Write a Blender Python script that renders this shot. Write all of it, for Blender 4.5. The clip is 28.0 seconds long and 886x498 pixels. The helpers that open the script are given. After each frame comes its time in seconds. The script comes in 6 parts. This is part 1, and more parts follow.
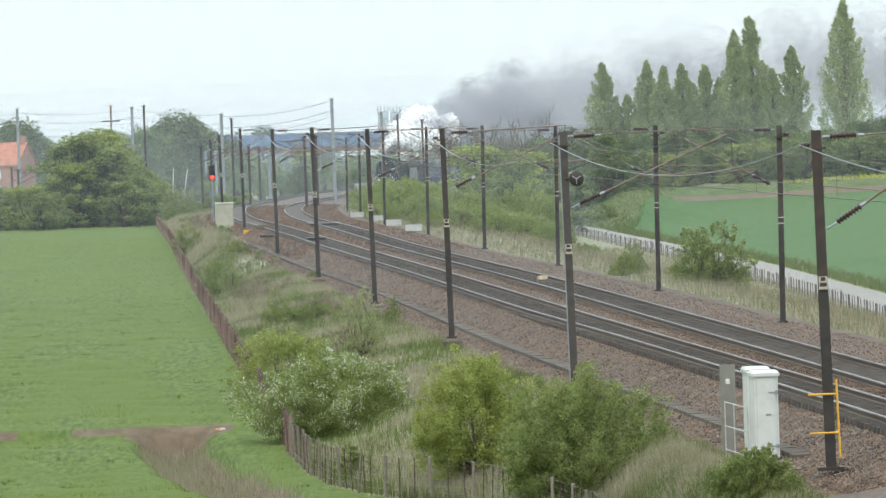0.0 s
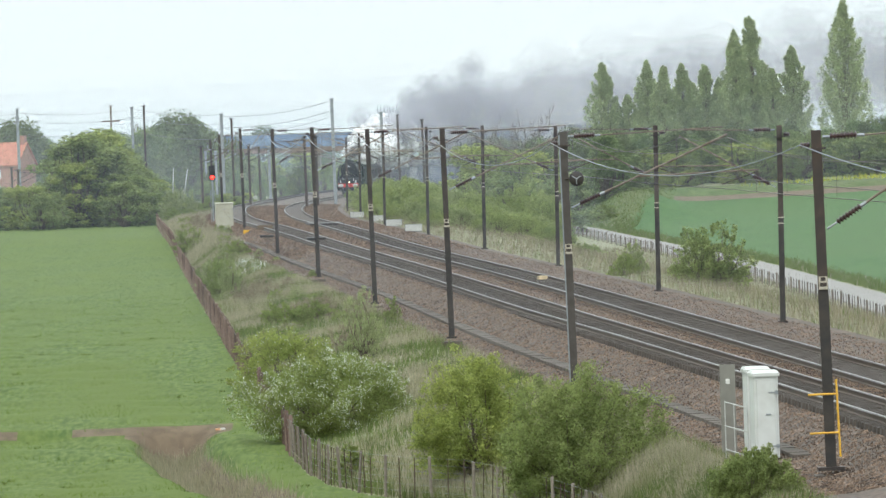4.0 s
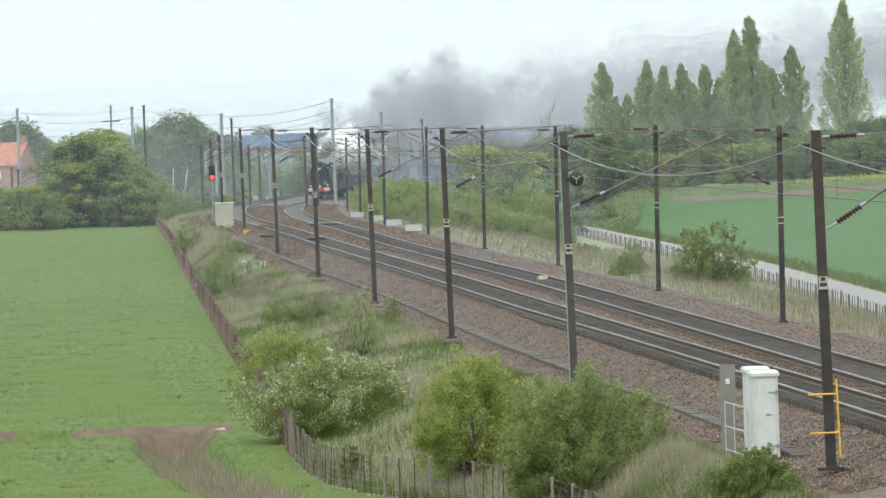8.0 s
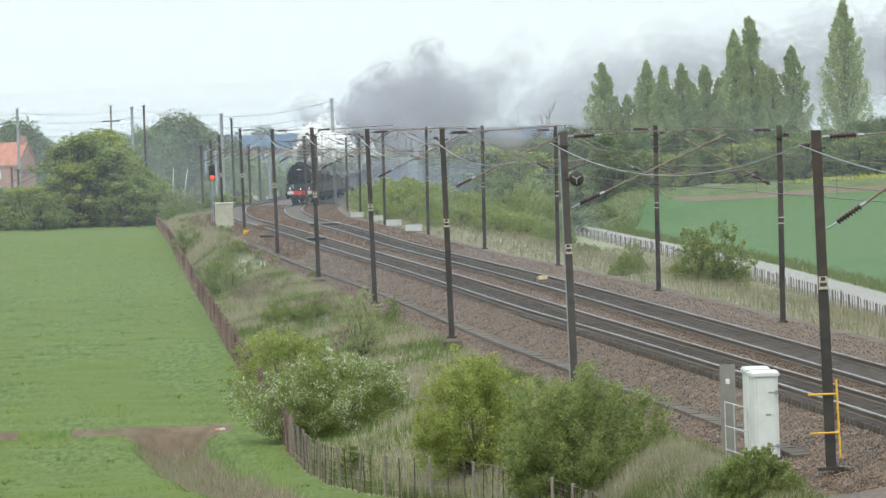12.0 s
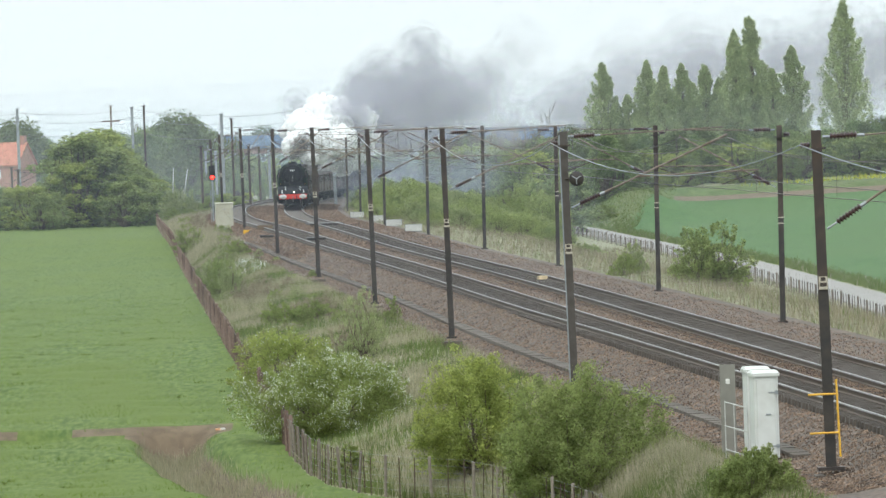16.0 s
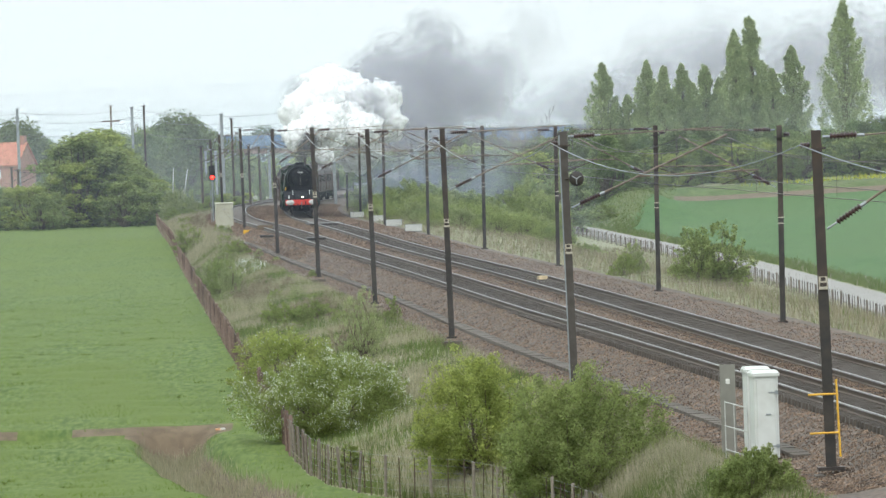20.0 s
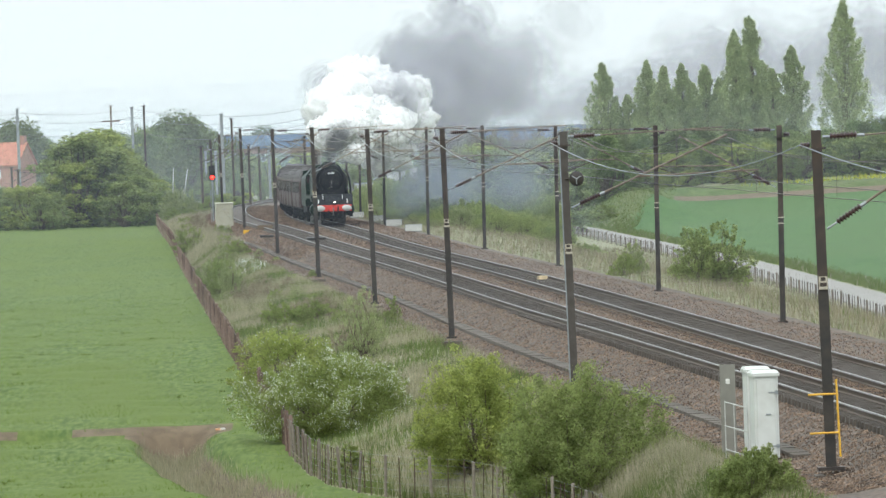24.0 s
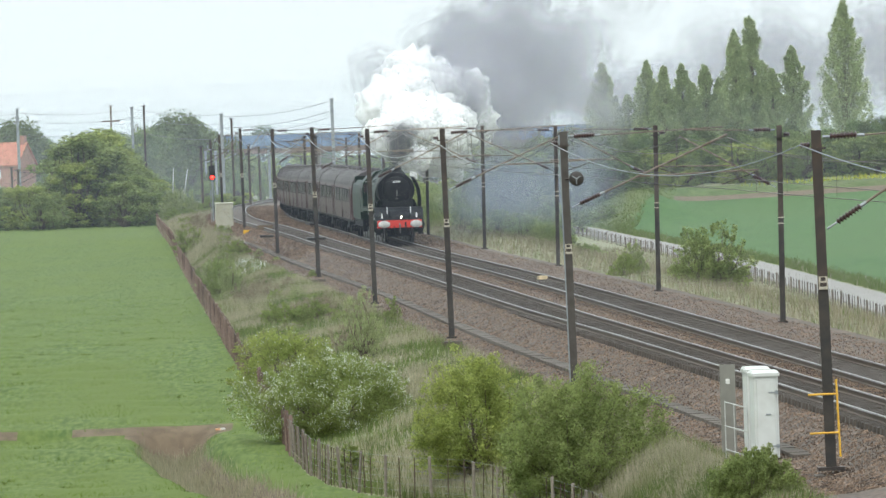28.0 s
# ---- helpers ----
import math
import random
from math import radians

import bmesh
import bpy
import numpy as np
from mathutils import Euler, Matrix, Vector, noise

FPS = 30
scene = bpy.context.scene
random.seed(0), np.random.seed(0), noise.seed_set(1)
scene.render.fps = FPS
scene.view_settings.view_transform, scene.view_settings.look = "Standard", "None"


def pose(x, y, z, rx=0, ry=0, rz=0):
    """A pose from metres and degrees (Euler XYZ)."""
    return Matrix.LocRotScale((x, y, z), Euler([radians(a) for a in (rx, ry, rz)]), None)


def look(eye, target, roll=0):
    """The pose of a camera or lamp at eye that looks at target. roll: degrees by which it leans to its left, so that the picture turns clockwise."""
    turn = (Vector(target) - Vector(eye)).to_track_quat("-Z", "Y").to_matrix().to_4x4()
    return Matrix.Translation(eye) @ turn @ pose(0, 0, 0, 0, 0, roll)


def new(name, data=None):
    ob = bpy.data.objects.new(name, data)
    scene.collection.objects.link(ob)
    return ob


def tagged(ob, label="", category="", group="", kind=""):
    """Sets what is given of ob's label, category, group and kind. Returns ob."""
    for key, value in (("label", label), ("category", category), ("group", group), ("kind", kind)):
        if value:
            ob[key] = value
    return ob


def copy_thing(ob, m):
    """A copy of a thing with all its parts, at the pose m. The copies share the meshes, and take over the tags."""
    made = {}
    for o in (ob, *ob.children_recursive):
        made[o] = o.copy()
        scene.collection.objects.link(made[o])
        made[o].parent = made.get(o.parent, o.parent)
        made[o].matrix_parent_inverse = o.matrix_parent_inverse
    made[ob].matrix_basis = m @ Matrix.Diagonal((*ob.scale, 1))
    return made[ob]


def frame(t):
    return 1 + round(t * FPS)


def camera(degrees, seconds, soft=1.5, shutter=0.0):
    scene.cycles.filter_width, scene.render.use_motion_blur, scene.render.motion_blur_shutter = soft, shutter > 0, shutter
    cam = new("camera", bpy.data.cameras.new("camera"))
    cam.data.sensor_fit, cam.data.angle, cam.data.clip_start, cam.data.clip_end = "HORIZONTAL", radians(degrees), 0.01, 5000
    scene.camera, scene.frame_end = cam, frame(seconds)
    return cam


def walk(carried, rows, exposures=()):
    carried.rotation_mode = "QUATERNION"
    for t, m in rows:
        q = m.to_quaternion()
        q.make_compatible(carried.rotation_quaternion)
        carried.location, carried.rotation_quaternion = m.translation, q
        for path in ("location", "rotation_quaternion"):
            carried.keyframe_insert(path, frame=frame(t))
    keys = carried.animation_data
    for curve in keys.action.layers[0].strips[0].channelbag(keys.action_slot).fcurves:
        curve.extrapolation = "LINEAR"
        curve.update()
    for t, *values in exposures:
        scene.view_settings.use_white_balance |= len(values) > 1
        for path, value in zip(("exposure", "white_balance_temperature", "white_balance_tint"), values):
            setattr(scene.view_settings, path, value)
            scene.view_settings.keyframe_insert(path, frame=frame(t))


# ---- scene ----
# camera on a tripod on an overbridge, long lens, leaning slightly
EYE = (0.0, 0.0, 5.4)
cam = camera(7.476, 28.0, soft=1.5)
view = look(EYE, (0.0, 12000.0, 5.4 - 191.0), roll=-1.9)
walk(cam, [(0.0, view), (28.0, view)], exposures=[(0.0, 0.0, 6300, 10), (28.0, 0.0, 6300, 10)])

# ---- light: bright overcast ----
scene.cycles.transparent_max_bounces = 220
world = bpy.data.worlds.new("overcast_sky")
scene.world = world
world.use_nodes = True
wn, wl = world.node_tree.nodes, world.node_tree.links
wn.clear()
sky = wn.new("ShaderNodeTexSky")
sky.sky_type, sky.sun_disc = "NISHITA", False
sky.sun_elevation, sky.sun_rotation = radians(48), radians(200)
sky.air_density, sky.dust_density, sky.ozone_density = 1.0, 4.0, 1.5
up = wn.new("ShaderNodeTexCoord")
xyz = wn.new("ShaderNodeSeparateXYZ")
lift = wn.new("ShaderNodeMapRange")  # an overcast sky is about three times brighter overhead than at its foot
lift.inputs["From Min"].default_value, lift.inputs["From Max"].default_value = 0.05, 0.9
lift.inputs["To Min"].default_value, lift.inputs["To Max"].default_value = 1.1, 2.1
cloud = wn.new("ShaderNodeVectorMath")
cloud.operation = "SCALE"
cloud.inputs[0].default_value = (9.2, 10.05, 10.0)
sky_mix = wn.new("ShaderNodeMix")
sky_mix.data_type = "RGBA"
sky_mix.inputs["Factor"].default_value = 0.92
back, wout = wn.new("ShaderNodeBackground"), wn.new("ShaderNodeOutputWorld")
back.inputs["Strength"].default_value = 0.1
wl.new(up.outputs["Generated"], xyz.inputs[0])
wl.new(xyz.outputs["Z"], lift.inputs["Value"])
wl.new(lift.outputs["Result"], cloud.inputs["Scale"])
wl.new(sky.outputs[0], sky_mix.inputs["A"])
wl.new(cloud.outputs[0], sky_mix.inputs["B"])
wl.new(sky_mix.outputs["Result"], back.inputs["Color"])
wl.new(back.outputs[0], wout.inputs[0])
sun = new("sun", bpy.data.lights.new("sun", "SUN"))
sun.data.energy, sun.data.angle, sun.data.color = 1.4, radians(14), (1.0, 0.96, 0.9)
sun.matrix_world = look((0, 0, 60), (14, 38, 15))


# ---- materials ----
def material(name, color, rough=0.8, metal=0.0, color2=None, scale=3.0, detail=6.0, bump=0.0, bump_scale=None,
             color3=None, scale3=0.3, random=0.0, island=False, spec=0.5, translucent=0.0, stretch=None):
    """Two-scale noise colour, relief, and an optional variation per object or per piece."""
    m = bpy.data.materials.new(name)
    m.use_nodes = True
    n, l = m.node_tree.nodes, m.node_tree.links
    b = n["Principled BSDF"]
    b.inputs["Roughness"].default_value, b.inputs["Metallic"].default_value = rough, metal
    b.inputs["Specular IOR Level"].default_value = spec
    geo = n.new("ShaderNodeNewGeometry")
    tc = n.new("ShaderNodeTexCoord")
    where = tc.outputs["Object"]
    if stretch:
        mp = n.new("ShaderNodeMapping")
        mp.inputs["Scale"].default_value = stretch
        l.new(where, mp.inputs["Vector"])
        where = mp.outputs[0]

    def noise_at(s, d):
        t = n.new("ShaderNodeTexNoise")
        t.inputs["Scale"].default_value, t.inputs["Detail"].default_value = s, d
        l.new(where, t.inputs["Vector"])
        r = n.new("ShaderNodeMapRange")
        r.inputs["From Min"].default_value, r.inputs["From Max"].default_value = 0.35, 0.65
        l.new(t.outputs["Fac"], r.inputs["Value"])
        return r.outputs["Result"]

    def mix(fac, a, c):
        x = n.new("ShaderNodeMix")
        x.data_type = "RGBA"
        for k, v in (("Factor", fac), ("A", a), ("B", c)):
            if hasattr(v, "is_linked"):
                l.new(v, x.inputs[k])
            elif isinstance(v, (int, float)):
                x.inputs[k].default_value = v
            else:
                x.inputs[k].default_value = (*v, 1)
        return x.outputs["Result"]

    col = mix(noise_at(scale, detail), color, color2 or tuple(c * 0.75 for c in color))
    if color3:
        col = mix(noise_at(scale3, 4.0), col, color3)
    if random:
        src = geo.outputs["Random Per Island"] if island else n.new("ShaderNodeObjectInfo").outputs["Random"]
        hsv = n.new("ShaderNodeHueSaturation")
        r = n.new("ShaderNodeMapRange")
        r.inputs["To Min"].default_value, r.inputs["To Max"].default_value = 1 - random, 1 + random
        l.new(src, r.inputs["Value"])
        l.new(r.outputs["Result"], hsv.inputs["Value"])
        l.new(col, hsv.inputs["Color"])
        col = hsv.outputs["Color"]
    l.new(col, b.inputs["Base Color"])
    if bump:
        t = n.new("ShaderNodeTexNoise")
        t.inputs["Scale"].default_value, t.inputs["Detail"].default_value = bump_scale or scale * 4, 8.0
        l.new(where, t.inputs["Vector"])
        u = n.new("ShaderNodeBump")
        u.inputs["Strength"].default_value = bump
        l.new(t.outputs["Fac"], u.inputs["Height"])
        l.new(u.outputs["Normal"], b.inputs["Normal"])
    if translucent:
        tr = n.new("ShaderNodeBsdfTranslucent")
        l.new(col, tr.inputs["Color"])
        mx = n.new("ShaderNodeMixShader")
        mx.inputs["Fac"].default_value = translucent
        l.new(b.outputs[0], mx.inputs[1])
        l.new(tr.outputs[0], mx.inputs[2])
        l.new(mx.outputs[0], n["Material Output"].inputs["Surface"])
    return m


def glow(name, color, strength):
    m = material(name, color, 0.3)
    b = m.node_tree.nodes["Principled BSDF"]
    b.inputs["Emission Color"].default_value = (*color, 1)
    b.inputs["Emission Strength"].default_value = strength
    return m


MEADOW = material("meadow_grass", (0.054, 0.092, 0.022), 0.95, 0, (0.132, 0.17, 0.052), 5.5, 10, 0.45, 9, (0.1, 0.136, 0.032), 0.3, spec=0.15, stretch=(1, 0.16, 1))
ROUGH = material("rough_grass", (0.2, 0.2, 0.11), 0.95, 0, (0.11, 0.14, 0.06), 0.9, 8, 0.5, 7, (0.21, 0.195, 0.12), 0.12)
CROP = material("young_crop", (0.026, 0.082, 0.007), 0.9, 0, (0.042, 0.105, 0.011), 0.8, 8, 0.3, 6, (0.044, 0.098, 0.012), 0.06, stretch=(1, 0.3, 1))
EARTH = material("bare_earth_and_step_shade", (0.1, 0.072, 0.046), 0.95, 0, (0.15, 0.11, 0.07), 2.5, 8, 0.6, 9)
FARLAND = material("far_fields", (0.06, 0.12, 0.04), 0.9, 0, (0.1, 0.14, 0.06), 0.02, 5, 0, None, (0.09, 0.15, 0.05), 0.006)
BALLAST = material("ballast", (0.18, 0.13, 0.097), 0.95, 0, (0.055, 0.044, 0.037), 5, 10, 0.9, 16, (0.085, 0.066, 0.053), 0.4)
BALLAST_DARK = material("oily_ballast", (0.06, 0.048, 0.04), 0.95, 0, (0.125, 0.098, 0.08), 6, 10, 0.8, 30, (0.066, 0.054, 0.046), 0.5)
BANKGRASS = material("bank_grass_turf", (0.05, 0.085, 0.024), 0.95, 0, (0.1, 0.14, 0.05), 1.1, 10, 0.5, 4, (0.12, 0.135, 0.06), 0.16, spec=0.15, stretch=(1, 0.3, 1))
STONE = material("ballast_stone", (0.28, 0.19, 0.132), 0.95, 0, (0.1, 0.078, 0.064), 2.2, 6, 0.3, 30, random=0.45, island=True)
RAIL = material("rail_steel_side", (0.06, 0.045, 0.035), 0.7, 0.2, (0.09, 0.06, 0.04), 8, 6, 0.2)
RAILHEAD = material("polished_rail_head", (0.3, 0.285, 0.27), 0.48, 0.8, (0.18, 0.165, 0.15), 2, 4)
CONCRETE = material("weathered_concrete", (0.24, 0.22, 0.19), 0.9, 0, (0.16, 0.15, 0.13), 5, 8, 0.4, 30, random=0.12)
TROUGH = material("dirty_trough_concrete", (0.115, 0.096, 0.078), 0.95, 0, (0.075, 0.062, 0.05), 3, 8, 0.4, 30, random=0.1)
MAST = material("rusty_brown_steel", (0.06, 0.043, 0.035), 0.75, 0.2, (0.095, 0.062, 0.046), 6, 8, 0.25, 30, (0.04, 0.034, 0.031), 0.8)
GALV = material("galvanised_steel", (0.32, 0.34, 0.35), 0.5, 0.6, (0.24, 0.26, 0.27), 4, 8, 0.15)
WIRE = material("catenary_wire", (0.1, 0.085, 0.075), 0.6, 0.5, (0.14, 0.12, 0.1), 3)
PORCELAIN = material("brown_porcelain", (0.04, 0.02, 0.02), 0.3, 0, (0.06, 0.028, 0.026), 6)
WHITEBOX = material("white_cabinet_paint", (0.6, 0.61, 0.585), 0.55, 0, (0.5, 0.5, 0.47), 2.5, 8, 0.05, 20, (0.55, 0.56, 0.535), 0.8)
CREAM = material("cream_cabinet_paint", (0.44, 0.43, 0.34), 0.6, 0, (0.36, 0.34, 0.26), 2.5, 8, 0.05, 20, (0.4, 0.39, 0.31), 0.8)
DARK = material("dark_gap", (0.02, 0.02, 0.02), 0.8)
YELLOW = material("yellow_paint", (0.75, 0.42, 0.03), 0.5, 0, (0.6, 0.33, 0.03), 5)
MASTBLACK = material("black_mast_paint", (0.025, 0.023, 0.022), 0.6, 0.1, (0.045, 0.036, 0.03), 5, 8, 0.2)
TAN = material("faded_warning_plate", (0.5, 0.46, 0.38), 0.6, 0, (0.36, 0.31, 0.24), 18)
PLATE = material("white_plate", (0.75, 0.74, 0.7), 0.5, 0, (0.6, 0.58, 0.54), 20)
POSTGREY = material("pale_concrete_post", (0.23, 0.195, 0.16), 0.9, 0, (0.15, 0.125, 0.1), 7, 8, 0.4, 40, random=0.2)
RUSTPOST = material("rusty_fence_post", (0.2, 0.135, 0.11), 0.9, 0, (0.12, 0.078, 0.06), 7, 8, 0.4, 40, random=0.3)
RUSTBAR = material("rusty_fence_bar", (0.085, 0.05, 0.038), 0.9, 0, (0.06, 0.036, 0.028), 7, 8, 0.3, 40, random=0.3)
ARMTUBE = material("weathered_bracket_tube", (0.23, 0.19, 0.15), 0.7, 0.2, (0.14, 0.1, 0.075), 5, 8, 0.2)
BOARD = material("faded_white_board", (0.5, 0.5, 0.47), 0.7, 0, (0.38, 0.38, 0.36), 6, 6, 0.1)
WOOD = material("grey_fence_wood", (0.17, 0.135, 0.11), 0.9, 0, (0.1, 0.08, 0.065), 7, 8, 0.4, 40, random=0.25)
ROAD = material("pale_track_surface", (0.27, 0.255, 0.235), 0.9, 0, (0.2, 0.187, 0.17), 1.5, 8, 0.3, 12)
BARK = material("bark", (0.09, 0.07, 0.05), 0.95, 0, (0.14, 0.11, 0.08), 8, 8, 0.6, 30)


def leafmat(name, a, b, rnd=0.35):
    return material(name, a, 0.65, 0, b, 0.8, 4, random=rnd, island=True, spec=0.25, translucent=0.55)


LEAF_BRIGHT = leafmat("spring_green_leaves", (0.265, 0.315, 0.085), (0.35, 0.385, 0.12))
LEAF_MID = leafmat("mid_green_leaves", (0.205, 0.25, 0.085), (0.27, 0.31, 0.115))
LEAF_DARK = leafmat("dull_green_leaves", (0.11, 0.135, 0.055), (0.15, 0.175, 0.075))
LEAF_POPLAR = leafmat("poplar_leaves", (0.35, 0.41, 0.19), (0.42, 0.47, 0.23))
LEAF_SHRUB = leafmat("greyish_green_leaves", (0.27, 0.31, 0.14), (0.34, 0.37, 0.18))
LEAF_WOOD = leafmat("woodland_leaves", (0.15, 0.2, 0.075), (0.2, 0.25, 0.1))
LEAF_WOODLIGHT = leafmat("young_woodland_leaves", (0.19, 0.24, 0.08), (0.24, 0.285, 0.105))
LEAF_DEAD = leafmat("dead_stalks", (0.24, 0.2, 0.145), (0.3, 0.26, 0.18))
LEAF_SCRUB = leafmat("pale_willow_leaves", (0.27, 0.32, 0.115), (0.33, 0.37, 0.15))
LEAF_SCRUBDULL = leafmat("dull_willow_leaves", (0.22, 0.27, 0.11), (0.28, 0.32, 0.14))
PANEL = material("dull_tan_steel", (0.25, 0.24, 0.21), 0.6, 0.2, (0.2, 0.19, 0.165), 3, 8, 0.1)
LEAF_HAW = leafmat("hawthorn_leaves", (0.205, 0.25, 0.075), (0.265, 0.31, 0.105))
BLOSSOM = leafmat("white_blossom", (0.62, 0.64, 0.52), (0.75, 0.75, 0.68), 0.15)
YELLOWBLOOM = material("yellow_blossom", (0.55, 0.5, 0.05), 0.8, 0, (0.35, 0.4, 0.06), 0.5, 3, random=0.3, island=True, translucent=0.3)
STRAW = material("dry_grass_blades", (0.35, 0.315, 0.225), 0.9, 0, (0.25, 0.24, 0.14), 0.7, 4, random=0.3, island=True, translucent=0.25)
MEADOWBLADE = material("meadow_blades", (0.105, 0.165, 0.022), 0.9, 0, (0.14, 0.195, 0.03), 0.5, 4, random=0.2, island=True, translucent=0.3)
VERGESTRAW = material("brown_grass_blades", (0.29, 0.25, 0.18), 0.9, 0, (0.2, 0.18, 0.115), 0.5, 4, random=0.35, island=True, translucent=0.25)
GREENBLADE = material("green_grass_blades", (0.1, 0.14, 0.036), 0.9, 0, (0.14, 0.175, 0.05), 0.5, 4, random=0.3, island=True, translucent=0.25)


# ---- mesh tools ----
class Shape:
    """Gathers vertices and faces of one mesh."""

    def __init__(self):
        self.v, self.f, self.k = [], [], []

    def add(self, verts, faces, slot=0):
        o = len(self.v)
        self.v.extend(tuple(p) for p in verts)
        self.f.extend(tuple(i + o for i in q) for q in faces)
        self.k.extend([slot] * len(faces))
        return self

    def box(self, x0, x1, y0, y1, z0, z1, slot=0, m=None, bevel=0.0):
        b = min(bevel, (x1 - x0) / 3, (y1 - y0) / 3)
        if b > 0:
            ring = [(x0 + b, y0), (x1 - b, y0), (x1, y0 + b), (x1, y1 - b), (x1 - b, y1), (x0 + b, y1), (x0, y1 - b), (x0, y0 + b)]
        else:
            ring = [(x0, y0), (x1, y0), (x1, y1), (x0, y1)]
        n = len(ring)
        vs = [Vector((x, y, z)) for z in (z0, z1) for x, y in ring]
        fs = [tuple(range(n - 1, -1, -1)), tuple(range(n, 2 * n))]
        fs += [(i, (i + 1) % n, n + (i + 1) % n, n + i) for i in range(n)]
        return self.add([m @ p for p in vs] if m else vs, fs, slot)

    def tube(self, points, radii, sides=8, slot=0, cap=True):
        """A round bar through the points."""
        pts = [Vector(p) for p in points]
        if not hasattr(radii, "__len__"):
            radii = [radii] * len(pts)
        vs, fs = [], []
        for i, p in enumerate(pts):
            d = (pts[min(i + 1, len(pts) - 1)] - pts[max(i - 1, 0)]).normalized()
            a = d.cross(Vector((0, 0, 1)) if abs(d.z) < 0.95 else Vector((1, 0, 0))).normalized()
            b = a.cross(d)
            for j in range(sides):
                w = 2 * math.pi * j / sides
                vs.append(p + radii[i] * (math.cos(w) * a + math.sin(w) * b))
        for i in range(len(pts) - 1):
            for j in range(sides):
                k = (j + 1) % sides
                fs.append((i * sides + j, i * sides + k, (i + 1) * sides + k, (i + 1) * sides + j))
        if cap:
            fs += [tuple(range(sides)), tuple(range(len(vs) - 1, len(vs) - 1 - sides, -1))]
        return self.add(vs, fs, slot)

    def lathe(self, profile, sides=16, m=None, slot=0):
        """Turns (radius, height) pairs about the z axis."""
        vs, fs = [], []
        for r, z in profile:
            for j in range(sides):
                w = 2 * math.pi * j / sides
                vs.append(Vector((r * math.cos(w), r * math.sin(w), z)))
        for i in range(len(profile) - 1):
            for j in range(sides):
                k = (j + 1) % sides
                fs.append((i * sides + j, i * sides + k, (i + 1) * sides + k, (i + 1) * sides + j))
        fs += [tuple(range(sides - 1, -1, -1)), tuple(range(len(vs) - sides, len(vs)))]
        return self.add([m @ p for p in vs] if m else vs, fs, slot)

    def sweep(self, path, profile, slot=0, closed=True):
        """Carries a cross-section (sideways, up) along path rows (point, sideways vector)."""
        n, vs, fs = len(profile), [], []
        for p, side in path:
            vs.extend(p + side * a + Vector((0, 0, b)) for a, b in profile)
        for i in range(len(path) - 1):
            for j in range(n if closed else n - 1):
                k = (j + 1) % n
                fs.append((i * n + j, i * n + k, (i + 1) * n + k, (i + 1) * n + j))
        if closed:
            fs += [tuple(range(n - 1, -1, -1)), tuple(range(len(vs) - n, len(vs)))]
        return self.add(vs, fs, slot)

    def mesh(self, name, mats, smooth=False):
        me = bpy.data.meshes.new(name)
        me.from_pydata([tuple(p) for p in self.v], [], self.f)
        for m in mats if isinstance(mats, (list, tuple)) else [mats]:
            me.materials.append(m)
        me.polygons.foreach_set("material_index", self.k)
        if smooth:
            me.polygons.foreach_set("use_smooth", [True] * len(me.polygons))
        me.update()
        return me


def part(name, shape, mats, parent, label="", smooth=False, m=None):
    """One mesh object under a thing or under a part."""
    me = shape.mesh(name, mats, smooth) if isinstance(shape, Shape) else shape
    ob = new(name, me)
    ob.parent = parent
    if m is not None:
        ob.matrix_basis = m
    if label:
        ob["label"] = label
    return ob


def thing(name, label, category, at=None, group="", shape=None, mats=None, smooth=False, kind=""):
    ob = new(name, shape.mesh(name, mats, smooth) if shape else None)
    if at is not None:
        ob.matrix_basis = at
    return tagged(ob, label, category, group, kind)


def smoothstep(a, b, x):
    u = np.clip((x - a) / (b - a), 0, 1)
    return u * u * (3 - 2 * u)


# ---- the plan: two main tracks, in metres ----
RIGHT = [(17.8, 60), (13.4, 140), (10.7, 181), (7.7, 225), (2.84, 297.5), (-0.5, 340), (-2.26, 364), (-4.73, 401), (-7.02, 438.4), (-9.84, 494),
         (-11.9, 550), (-12.44, 568.6), (-13.25, 606), (-13.86, 662), (-13.9, 690), (-13.27, 736), (-12.45, 773), (-10.36, 829), (-7.3, 885),
         (-3, 940), (8, 1030), (22, 1120), (42, 1220)]
LEFT = [(15.5, 60), (11.0, 140), (7.95, 181), (4.6, 225), (-0.45, 297.5), (-4.0, 345), (-6.1, 372), (-10.9, 440), (-14.0, 495),
        (-16.3, 545), (-18.3, 606), (-19.6, 662), (-19.9, 690), (-19.7, 736), (-19.1, 780), (-17.8, 829), (-15.2, 885), (-11, 940), (0, 1030), (14, 1120), (34, 1220)]


